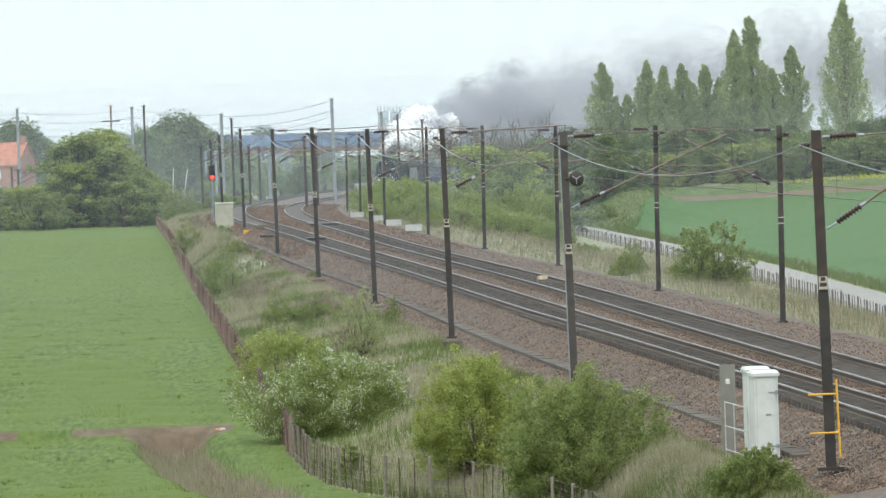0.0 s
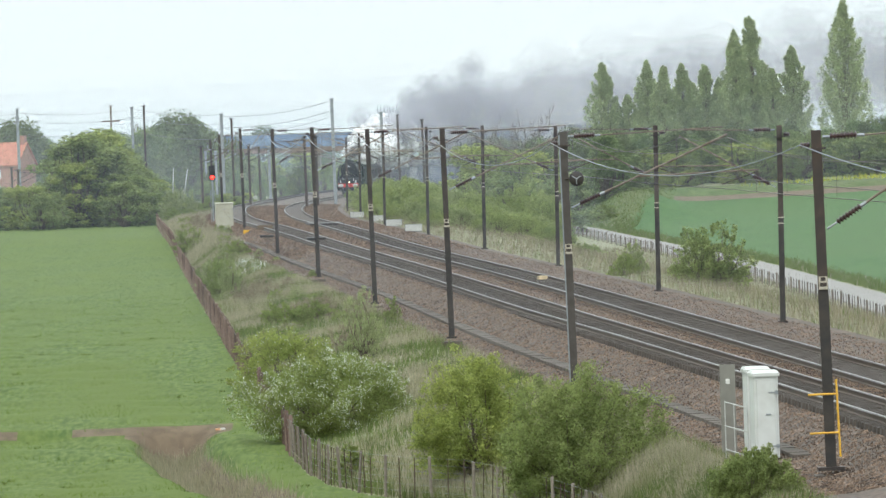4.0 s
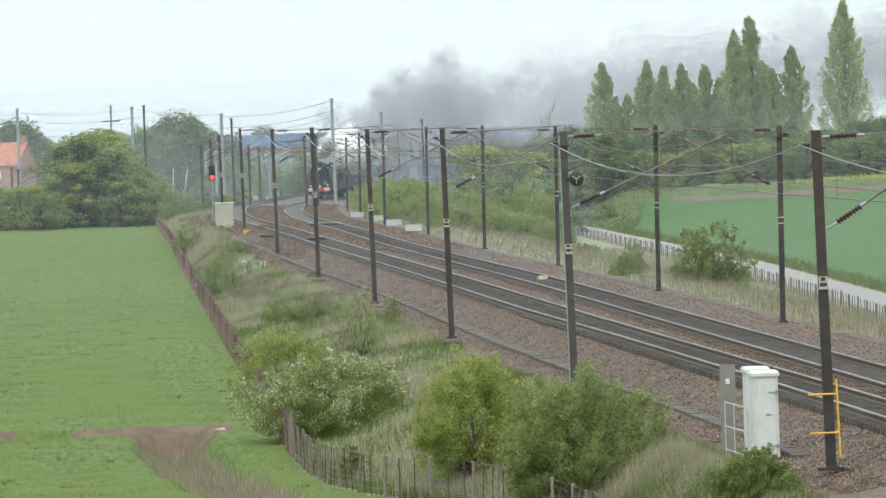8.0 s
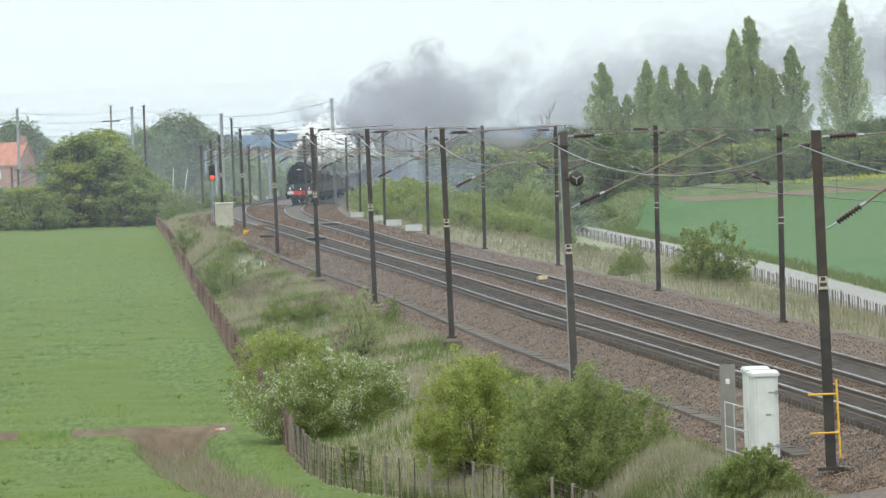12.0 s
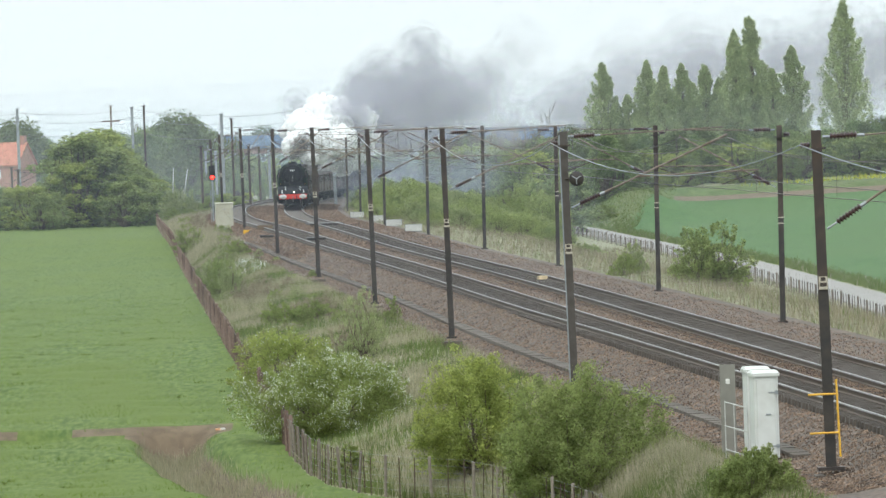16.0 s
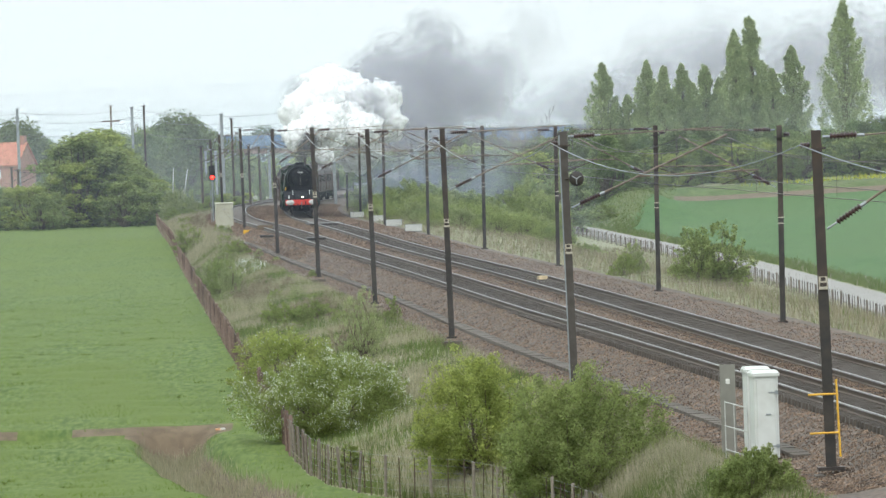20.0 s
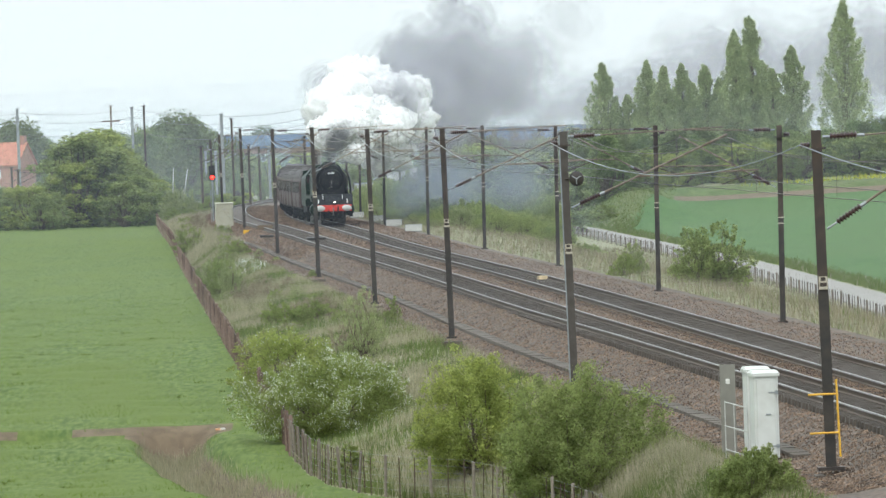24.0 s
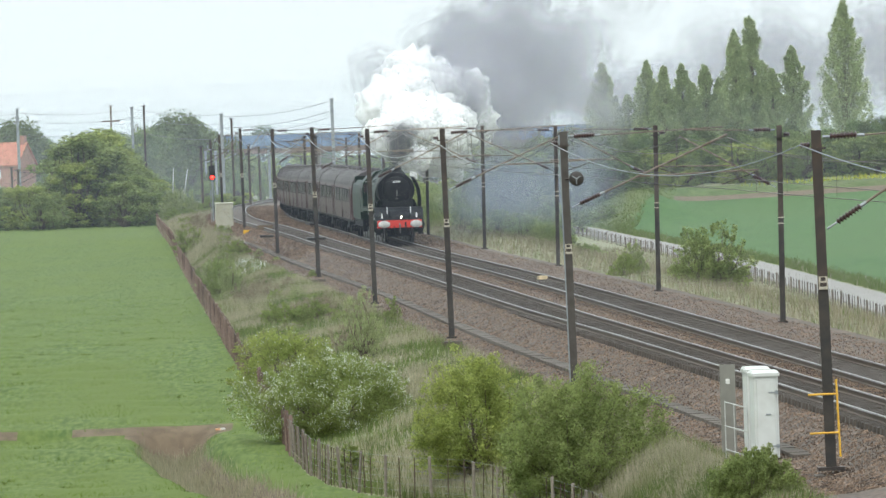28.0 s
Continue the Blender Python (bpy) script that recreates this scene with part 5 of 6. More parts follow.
def wheelset(name, y, r, parent, x=0.75, spokes=14, mat=BLACK, spin=True, cranks=False):
    """A pair of spoked wheels on an axle; turns about its own x axis."""
    ob = part(name, Shape().tube([(-x, 0, 0), (x, 0, 0)], 0.08, 10), STEEL, parent, m=pose(0, y, r))
    for k in (-1, 1):
        tilt = pose(k * x, 0, 0, 0, 90 * k, 0)
        part("tyre", Shape().lathe([(r * 0.86, -0.07), (r, -0.07), (r, 0.05), (r * 0.87, 0.06)], 28, tilt), STEEL, ob)
        sp = Shape()
        for i in range(spokes):
            a = 2 * math.pi * i / spokes
            c, s = math.cos(a), math.sin(a)
            sp.tube([(k * x, c * 0.12, s * 0.12), (k * x, c * r * 0.88, s * r * 0.88)], 0.028, 5)
        sp.lathe([(0.16, -0.08), (0.16, 0.1), (0.07, 0.12)], 14, tilt)
        part("wheel_centre", sp, mat, ob)
    if spin:
        SPIN.append((ob, y, r))
    return ob


def plate(pts, x0, x1):
    """A flat sheet from a (y, z) outline, between x0 and x1."""
    n = len(pts)
    return Shape().add([(x, y, z) for x in (x0, x1) for y, z in pts], [tuple(range(n)), tuple(range(2 * n - 1, n - 1, -1))] + [(i, n + i, n + (i + 1) % n, (i + 1) % n) for i in range(n)])


def locomotive():
    ob = thing("steam_locomotive", "dark green and black express steam locomotive with red buffer beam", "locomotive")
    f = -6.8
    lay = Matrix.Translation((0, f, 2.87)) @ pose(0, 0, 0, -90)
    part("smokebox", Shape().lathe([(0.97, 2.35), (0.98, 2.4), (0.98, 5.0)], 36, lay), BLACK, ob, "sooty black smokebox", True)
    door = part("smokebox_door", Shape().lathe([(0.05, 2.2), (0.4, 2.215), (0.62, 2.25), (0.74, 2.31), (0.76, 2.36)], 32, lay), BLACK, ob, "", True)
    part("door_ring", Shape().lathe([(0.78, 2.34), (0.8, 2.3), (0.96, 2.31), (0.985, 2.36)], 36, lay), BLACK, ob)
    part("door_handle", Shape().tube([(0, f + 2.05, 2.87), (-0.03, f + 2.03, 2.55)], 0.025, 6).tube([(0, f + 2.04, 2.87), (0.04, f + 2.02, 2.6)], 0.02, 6), STEEL, door)
    part("number_plate", Shape().box(-0.26, 0.26, f + 2.1, f + 2.3, 3.24, 3.42, bevel=0.01), BLACK, door)
    for i in range(5):
        part("plate_bar", Shape().box(-0.2 + i * 0.085, -0.145 + i * 0.085, f + 2.085, f + 2.1, 3.28, 3.38), WHITE, door)
    part("shed_plate", Shape().box(-0.06, 0.06, f + 2.18, f + 2.2, 2.4, 2.47), STEEL, door)
    part("boiler", Shape().lathe([(1.0, 5.0), (1.03, 5.02), (1.05, 7.0), (1.07, 8.6)], 36, lay), GREEN, ob, "glossy dark green boiler cladding", True)
    for d in (5.05, 6.2, 7.4, 8.5):
        part("boiler_band", Shape().lathe([(1.045 + 0.006 * (d - 5), d), (1.062 + 0.006 * (d - 5), d + 0.01), (1.062 + 0.006 * (d - 5), d + 0.06), (1.045 + 0.006 * (d - 5), d + 0.07)], 36, lay), BLACK, ob, "", True)
    fb = [(-1.08, 1.5), (-1.1, 2.9), (-1.02, 3.5), (-0.75, 3.85), (-0.3, 3.93), (0.3, 3.93), (0.75, 3.85), (1.02, 3.5), (1.1, 2.9), (1.08, 1.5)]
    part("firebox", Shape().sweep([(Vector((0, f + 8.6, 0)), Vector((1, 0, 0))), (Vector((0, f + 11.0, -0.05)), Vector((1, 0, 0)))], fb), GREEN, ob)
    part("chimney", Shape().lathe([(0.56, 3.78), (0.46, 3.86), (0.43, 4.0), (0.47, 4.08), (0.4, 4.09), (0.36, 3.95)], 24, Matrix.Translation((0, f + 3.3, 0)) @ Matrix.Diagonal((0.85, 1.5, 1, 1))), BLACK, ob, "", True)
    part("dome", Shape().lathe([(0.55, 3.75), (0.45, 3.9), (0.4, 4.0), (0.25, 4.07), (0.05, 4.09)], 24, Matrix.Translation((0, f + 7.1, 0))), GREEN, ob, "", True)
    part("top_feed", Shape().lathe([(0.35, 3.8), (0.28, 3.95), (0.1, 4.02)], 18, Matrix.Translation((0, f + 5.9, 0))), GREEN, ob, "", True)
    part("whistle", Shape().tube([(0.3, f + 10.6, 3.9), (0.3, f + 10.6, 4.1)], 0.03, 6), STEEL, ob)
    # cab
    cabp = [(-1.33, 1.6), (-1.36, 2.9), (-1.28, 3.25), (-0.95, 3.62), (-0.5, 3.83), (0, 3.9), (0.5, 3.83), (0.95, 3.62), (1.28, 3.25), (1.36, 2.9), (1.33, 1.6)]
    part("cab", Shape().sweep([(Vector((0, f + 11.0, 0)), Vector((1, 0, 0))), (Vector((0, f + 13.4, 0)), Vector((1, 0, 0)))], cabp), GREEN, ob)
    for k in (-1, 1):
        for dy in (11.5, 12.3):
            part("cab_window", Shape().box(k * 1.36 - 0.02, k * 1.36 + 0.02, f + dy, f + dy + 0.6, 2.35, 2.95), GLASS, ob)
        part("spectacle_window", Shape().box(k * 1.18 - 0.1, k * 1.18 + 0.1, f + 10.97, f + 11.0, 2.7, 3.15), GLASS, ob)
        part("nameplate", Shape().box(k * 1.06 - 0.03, k * 1.06 + 0.03, f + 6.9, f + 8.4, 2.0, 2.2), YELLOW, ob)
        # running plate and the curved front
        part("running_plate", Shape().box(min(k * 0.75, k * 1.34), max(k * 0.75, k * 1.34), f + 1.9, f + 11.0, 1.86, 1.92), BLACK, ob)
        part("valance", Shape().box(k * 1.33 - 0.015, k * 1.33 + 0.015, f + 1.9, f + 11.0, 1.7, 1.86), GREEN, ob)
        # smoke deflector, bent in at its top
        q = [(-0.06, 1.92), (-0.05, 2.4), (-0.11, 2.9), (-0.23, 3.28), (-0.43, 3.58)]
        sh = Shape()
        ring = [(k * (1.33 + a), z) for a, z in q]
        inner = [(k * (1.31 + a), z - 0.01) for a, z in q]
        prof = ring + inner[::-1]
        sh.sweep([(Vector((0, f + 1.55, 0)), Vector((1, 0, 0))), (Vector((0, f + 4.4, 0)), Vector((1, 0, 0)))], prof)
        dfl = part("smoke_deflector", sh, GREEN, ob, "tall curved dark green smoke deflector")
        # the light along the front edge is drawn as a strip of paler steel
        part("deflector_edge", Shape().sweep([(Vector((0, f + 1.52, 0)), Vector((1, 0, 0))), (Vector((0, f + 1.55, 0)), Vector((1, 0, 0)))], prof), STEEL, dfl, "leading edge in paler steel, as if catching the light")
        part("deflector_stay", bar((k * 0.9, f + 2.6, 3.3), (k * 1.26, f + 2.6, 3.38), 0.02), BLACK, ob)
        part("handrail", bar((k * 1.1, f + 2.4, 3.2), (k * 1.16, f + 10.8, 3.3), 0.02), STEEL, ob)
        part("front_handrail", bar((k * 0.62, f + 0.72, 1.28), (k * 0.64, f + 0.95, 1.98), 0.02, 8), WHITE, ob, "white upright handrail")
        part("lamp_iron", Shape().add([(k * 0.93 - 0.07, f + 0.66, 1.27), (k * 0.93 + 0.07, f + 0.66, 1.27), (k * 0.93 + 0.02, f + 0.68, 1.66), (k * 0.93 - 0.02, f + 0.68, 1.66),
                                       (k * 0.93 - 0.07, f + 0.72, 1.27), (k * 0.93 + 0.07, f + 0.72, 1.27), (k * 0.93 + 0.02, f + 0.72, 1.66), (k * 0.93 - 0.02, f + 0.72, 1.66)],
                                      [(0, 1, 2, 3), (7, 6, 5, 4), (0, 4, 5, 1), (1, 5, 6, 2), (2, 6, 7, 3), (3, 7, 4, 0)]), WHITE, ob, "white lamp bracket")
        b = part("buffer", Shape().lathe([(0.17, 0.6), (0.17, 0.3), (0.12, 0.28), (0.1, 0.06)], 18, Matrix.Translation((k * 0.865, f, 1.07)) @ pose(0, 0, 0, -90)), BLACK, ob, "", True)
        part("buffer_head", Shape().lathe([(0.05, -0.03), (0.24, -0.01), (0.29, 0.02), (0.29, 0.06), (0.1, 0.08)], 26, Matrix.Translation((k * 0.865, f, 1.07)) @ Matrix.Diagonal((1.12, 1, 0.68, 1)) @ pose(0, 0, 0, -90)), BUFFER, b, "large pale oval buffer head", True)
        part("cylinder", Shape().lathe([(0.2, 1.75), (0.4, 1.8), (0.42, 2.0), (0.42, 3.1), (0.2, 3.2)], 20, Matrix.Translation((k * 1.03, f, 0.98)) @ pose(0, 0, 0, -90)), GREEN, ob, "", True)
        part("valve_chest", Shape().lathe([(0.15, 1.7), (0.22, 1.75), (0.22, 3.2), (0.1, 3.25)], 16, Matrix.Translation((k * 1.02, f, 1.52)) @ pose(0, 0, 0, -90)), BLACK, ob, "", True)
        part("slide_bar", Shape().box(k * 1.03 - 0.05, k * 1.03 + 0.05, f + 3.2, f + 4.8, 1.12, 1.2), STEEL, ob)
        part("connecting_rod", Shape().tube([(k * 1.05, f + 4.2, 1.02), (k * 1.05, f + 7.4, 0.75)], 0.06, 6), STEEL, ob)
        part("coupling_rod", Shape().box(k * 0.98 - 0.03, k * 0.98 + 0.03, f + 5.2, f + 9.8, 0.68, 0.8), STEEL, ob)
        part("guard_iron", Shape().tube([(k * 0.75, f + 0.75, 0.9), (k * 0.75, f + 0.7, 0.15)], 0.04, 6), BLACK, ob)
        part("front_step", Shape().box(k * 1.15 - 0.15, k * 1.15 + 0.15, f + 0.9, f + 1.2, 0.5, 0.54), BLACK, ob)
        part("step_hanger", Shape().box(k * 1.15 - 0.13, k * 1.15 + 0.13, f + 1.05, f + 1.08, 0.54, 0.9), BLACK, ob)
        part("steam_pipe", Shape().tube([(k * 0.85, f + 2.9, 2.3), (k * 1.02, f + 2.7, 1.9)], 0.14, 10), BLACK, ob)
    apron = [(0.62, 1.25), (0.7, 1.5), (0.95, 1.75), (1.5, 1.92), (2.4, 1.97), (2.4, 1.9), (1.5, 1.86), (1.0, 1.68), (0.76, 1.45), (0.68, 1.25)]
    part("front_apron", plate([(f + a, b) for a, b in apron], -1.3, 1.3), BLACK, ob, "curved black front plate")
    part("saddle", Shape().box(-0.62, 0.62, f + 2.45, f + 4.6, 1.4, 2.2, bevel=0.05), BLACK, ob)
    part("saddle_front", Shape().box(-0.85, 0.85, f + 2.25, f + 2.45, 1.9, 2.3, bevel=0.05), BLACK, ob)
    part("buffer_beam", Shape().box(-1.2, 1.2, f + 0.58, f + 0.66, 0.87, 1.28, bevel=0.01), RED, ob, "bright red buffer beam")
    part("coupling_hook", Shape().tube([(0, f + 0.6, 1.07), (0, f + 0.35, 1.05), (0, f + 0.3, 0.95), (0, f + 0.34, 0.75), (0, f + 0.42, 0.6)], 0.045, 8), STEEL, ob)
    part("vacuum_pipe", Shape().tube([(0.32, f + 0.58, 0.9), (0.32, f + 0.45, 1.15), (0.32, f + 0.42, 0.7)], 0.045, 8), BLACK, ob)
    part("brake_hose", Shape().tube([(-0.3, f + 0.58, 0.95), (-0.3, f + 0.45, 0.8), (-0.28, f + 0.45, 0.45)], 0.035, 8), BLACK, ob)
    part("main_frame", Shape().box(-0.58, -0.5, f + 0.66, f + 13.2, 0.75, 1.8).box(0.5, 0.58, f + 0.66, f + 13.2, 0.75, 1.8), BLACK, ob)
    part("stretcher", Shape().box(-0.5, 0.5, f + 0.9, f + 2.2, 0.7, 1.2), BLACK, ob)
    part("bogie_frame", Shape().box(-0.6, 0.6, f + 1.0, f + 4.4, 0.42, 0.72, bevel=0.04), BLACK, ob)
    part("ashpan", Shape().box(-0.6, 0.6, f + 8.8, f + 11.2, 0.45, 1.5), BLACK, ob)
    lamp = part("headlamp", Shape().box(0.01, 0.19, f + 0.5, f + 0.66, 1.28, 1.54, bevel=0.03), BLACK, ob)
    part("lamp_lens", Shape().lathe([(0.05, 0), (0.045, 0.03), (0.02, 0.05)], 16, pose(0.1, f + 0.5, 1.44, 90)), LAMP, lamp, "lit headlamp lens")
    for y, r, n in ((1.6, 0.46, 10), (3.85, 0.46, 10)):
        wheelset("bogie_wheelset", f + y, r, ob, spokes=n)
    for y in (5.3, 7.5, 9.7):
        wheelset("driving_wheelset", f + y, 1.03, ob, spokes=18)
    wheelset("trailing_wheelset", f + 12.1, 0.57, ob, spokes=10, spin=False)
    return ob


def tender():
    ob = thing("tender", "dark green tender heaped with coal behind the engine", "tender")
    body = [(-1.3, 1.15), (-1.32, 2.6), (-1.25, 3.05), (-1.05, 3.3), (-0.95, 3.3), (-0.95, 2.9), (0.95, 2.9), (0.95, 3.3), (1.05, 3.3), (1.25, 3.05), (1.32, 2.6), (1.3, 1.15)]
    part("tank", Shape().sweep([(Vector((0, -3.9, 0)), Vector((1, 0, 0))), (Vector((0, 3.9, 0)), Vector((1, 0, 0)))], body), GREEN, ob)
    heap = Shape()
    rng = np.random.default_rng(3)
    nx, ny = 9, 22
    pts = [(-0.95 + 1.9 * i / (nx - 1), -3.6 + 6.2 * j / (ny - 1), 2.85 + 0.55 * math.sin(math.pi * i / (nx - 1)) * math.sin(math.pi * (j + 1) / (ny + 1)) + rng.uniform(-0.06, 0.06)) for j in range(ny) for i in range(nx)]
    heap.add(pts, [(j * nx + i, j * nx + i + 1, (j + 1) * nx + i + 1, (j + 1) * nx + i) for j in range(ny - 1) for i in range(nx - 1)])
    part("coal", heap, COAL, ob, "heap of black coal")
    part("underframe", Shape().box(-1.2, 1.2, -3.95, 3.95, 0.75, 1.15, bevel=0.03), BLACK, ob)
    part("rear_bulkhead", Shape().box(-1.2, 1.2, 2.9, 3.0, 2.9, 3.5), GREEN, ob)
    for k in (-1, 1):
        for y in (-2.3, 0, 2.3):
            part("axle_box", Shape().box(k * 1.0 - 0.12, k * 1.0 + 0.12, y - 0.2, y + 0.2, 0.45, 0.8, bevel=0.04), BLACK, ob)
    for y in (-2.3, 0, 2.3):
        wheelset("tender_wheelset", y, 0.65, ob, spokes=12, spin=False)
    return ob


def coach():
    ob = thing("passenger_coach", "maroon passenger coach with a grey roof", "railway coach", None, "train of coaches")
    h = 9.7
    side = [(-1.33, 1.0), (-1.39, 1.5), (-1.4, 2.0), (-1.36, 2.6), (-1.28, 2.95), (1.28, 2.95), (1.36, 2.6), (1.4, 2.0), (1.39, 1.5), (1.33, 1.0)]
    ax = Vector((1, 0, 0))
    part("body", Shape().sweep([(Vector((0, -h, 0)), ax), (Vector((0, h, 0)), ax)], side), MAROON, ob)
    roof = [(-1.3, 2.93), (-1.27, 3.1), (-1.1, 3.4), (-0.8, 3.62), (-0.4, 3.76), (0, 3.81), (0.4, 3.76), (0.8, 3.62), (1.1, 3.4), (1.27, 3.1), (1.3, 2.93)]
    rf = part("roof", Shape().sweep([(Vector((0, -h - 0.03, 0)), ax), (Vector((0, h + 0.03, 0)), ax)], roof), ROOF, ob, "weathered grey roof")
    for i in range(8):
        part("roof_vent", Shape().lathe([(0.16, 3.74), (0.14, 3.86), (0.05, 3.9)], 10, Matrix.Translation((0.35 * (-1) ** i, -8 + i * 2.3, 0))), ROOF, rf)
    for i in range(9):
        part("roof_rib", Shape().sweep([(Vector((0, -h + 0.9 + i * 2.23, 0.006)), ax), (Vector((0, -h + 0.94 + i * 2.23, 0.006)), ax)], [(a * 1.006, b + 0.008) for a, b in roof]), ROOF, rf)
    for k in (-1, 1):
        for i in range(8):
            y = -6.65 + i * 1.9
            w = part("window", Shape().box(k * 1.385 - 0.02, k * 1.385 + 0.02, y - 0.6, y + 0.6, 1.98, 2.74, bevel=0.01), BLACK, ob)
            part("pane", Shape().box(k * 1.395 - 0.02, k * 1.395 + 0.02, y - 0.54, y + 0.54, 2.04, 2.68), GLASS, w)
        for y in (-8.9, -0.0, 8.9):
            d = part("door", Shape().box(k * 1.395 - 0.02, k * 1.395 + 0.02, y - 0.36, y + 0.36, 1.05, 2.85, bevel=0.01), MAROON, ob)
            part("door_window", Shape().box(k * 1.41 - 0.02, k * 1.41 + 0.02, y - 0.24, y + 0.24, 2.02, 2.68), GLASS, d)
        part("solebar", Shape().box(k * 1.15 - 0.06, k * 1.15 + 0.06, -h, h, 0.85, 1.05), BLACK, ob)
        for y in (-h, h):
            s = 1 if y > 0 else -1
            part("buffer", Shape().tube([(k * 0.865, y, 1.07), (k * 0.865, y + s * 0.45, 1.07)], 0.12, 10).tube([(k * 0.865, y + s * 0.45, 1.07), (k * 0.865, y + s * 0.5, 1.07)], 0.22, 14), BLACK, ob)
    for s in (-1, 1):
        part("gangway", Shape().box(-0.55, 0.55, min(s * h, s * (h + 0.42)), max(s * h, s * (h + 0.42)), 1.1, 3.35, bevel=0.1), BLACK, ob)
        g = part("bogie", Shape().box(-1.05, 1.05, s * 7.1 - 1.7, s * 7.1 + 1.7, 0.45, 0.7, bevel=0.05), BLACK, ob)
        for dy in (-1.3, 1.3):
            for k in (-1, 1):
                part("wheel", Shape().lathe([(0.1, -0.07), (0.46, -0.06), (0.46, 0.06), (0.1, 0.07)], 18, pose(k * 0.76, s * 7.1 + dy, 0.46, 0, 90, 0)), BLACK, g)
                part("axle_box", Shape().box(k * 1.05 - 0.12, k * 1.05 + 0.12, s * 7.1 + dy - 0.18, s * 7.1 + dy + 0.18, 0.32, 0.66, bevel=0.03), BLACK, g)
    part("battery_box", Shape().box(-1.1, 1.1, -2.4, -0.4, 0.42, 0.85, bevel=0.03), BLACK, ob)
    part("vacuum_cylinder", Shape().lathe([(0.3, 0.4), (0.3, 0.9)], 14, Matrix.Translation((0.4, 1.5, 0))), BLACK, ob)
    return ob


VEHICLES = [(locomotive(), 6.8, 9.0), (tender(), 17.9, 4.6)]
first = coach()
VEHICLES.append((first, 32.5, 14.2))
for i in range(1, 11):
    VEHICLES.append((copy_thing(first, pose(0, 0, 0)), 32.5 + 20.3 * i, 14.2))


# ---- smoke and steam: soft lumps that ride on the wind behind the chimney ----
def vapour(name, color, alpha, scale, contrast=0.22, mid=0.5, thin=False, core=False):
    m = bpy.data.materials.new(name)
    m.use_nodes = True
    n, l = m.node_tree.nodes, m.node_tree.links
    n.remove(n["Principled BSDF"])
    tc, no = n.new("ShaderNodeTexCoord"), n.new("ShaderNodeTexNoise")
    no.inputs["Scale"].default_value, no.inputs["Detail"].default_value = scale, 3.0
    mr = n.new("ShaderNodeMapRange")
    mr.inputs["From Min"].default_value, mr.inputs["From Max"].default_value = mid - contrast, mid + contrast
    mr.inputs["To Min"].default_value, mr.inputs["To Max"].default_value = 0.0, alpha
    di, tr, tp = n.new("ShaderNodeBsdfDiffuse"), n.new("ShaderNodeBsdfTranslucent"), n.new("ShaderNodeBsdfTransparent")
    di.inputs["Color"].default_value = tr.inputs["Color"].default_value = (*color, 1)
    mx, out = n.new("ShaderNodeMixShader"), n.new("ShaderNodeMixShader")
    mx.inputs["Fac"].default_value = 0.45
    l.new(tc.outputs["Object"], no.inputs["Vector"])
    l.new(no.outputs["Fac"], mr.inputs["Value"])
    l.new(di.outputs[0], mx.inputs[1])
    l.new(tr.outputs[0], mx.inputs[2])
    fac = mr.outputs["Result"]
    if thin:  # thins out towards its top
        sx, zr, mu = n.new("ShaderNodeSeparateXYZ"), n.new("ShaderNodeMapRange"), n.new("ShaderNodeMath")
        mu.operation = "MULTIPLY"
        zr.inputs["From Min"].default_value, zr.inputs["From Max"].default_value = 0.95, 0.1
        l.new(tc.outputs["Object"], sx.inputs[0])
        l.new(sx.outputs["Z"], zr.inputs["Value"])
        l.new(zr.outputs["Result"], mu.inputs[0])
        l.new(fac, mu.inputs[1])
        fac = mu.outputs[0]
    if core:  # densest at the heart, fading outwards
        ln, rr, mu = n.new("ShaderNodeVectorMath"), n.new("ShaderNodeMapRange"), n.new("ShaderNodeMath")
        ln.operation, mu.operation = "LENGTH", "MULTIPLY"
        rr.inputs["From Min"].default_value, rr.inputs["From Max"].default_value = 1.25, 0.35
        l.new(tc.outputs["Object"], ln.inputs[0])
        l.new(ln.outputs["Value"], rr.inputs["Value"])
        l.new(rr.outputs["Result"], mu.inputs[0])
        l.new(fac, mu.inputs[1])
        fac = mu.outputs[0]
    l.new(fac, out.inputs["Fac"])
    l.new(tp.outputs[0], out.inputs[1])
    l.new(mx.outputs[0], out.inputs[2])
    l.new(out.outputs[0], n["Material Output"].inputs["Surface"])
    return m


STEAM = vapour("white_steam", (0.98, 0.98, 0.98), 0.62, 1.3, 0.3, 0.44)
GREYSMOKE = vapour("grey_smoke", (0.5, 0.5, 0.55), 0.17, 0.8, core=True)
PALESMOKE = vapour("pale_drifting_smoke", (0.55, 0.55, 0.6), 0.075, 0.5, core=True)
DARKSMOKE = vapour("black_smoke", (0.17, 0.17, 0.175), 0.24, 2.0, core=True)
# haze as pale see-through skins, laid over far fields and before the wood
HAZE = vapour("distant_haze_veil", (0.78, 0.86, 0.94), 0.03, 0.9, 0.8, 0.2, True)
WOODHAZE = vapour("wood_haze_veil", (0.6, 0.68, 0.66), 0.045, 0.9, 0.8, 0.2, True)
# very faint bluish skin that raises the dark tones seen through it
AIRHAZE = vapour("air_haze_veil", (0.7, 0.8, 0.98), 0.0042, 0.9, 0.8, 0.2, True)
OLDSMOKE = vapour("old_grey_smoke", (0.47, 0.47, 0.52), 0.085, 0.5, core=True)
# blue of aerial distance, put into the colour of a see-through skin
FARHAZE = vapour("blue_haze_veil", (0.34, 0.45, 0.62), 0.07, 0.9, 0.8, 0.2, True)
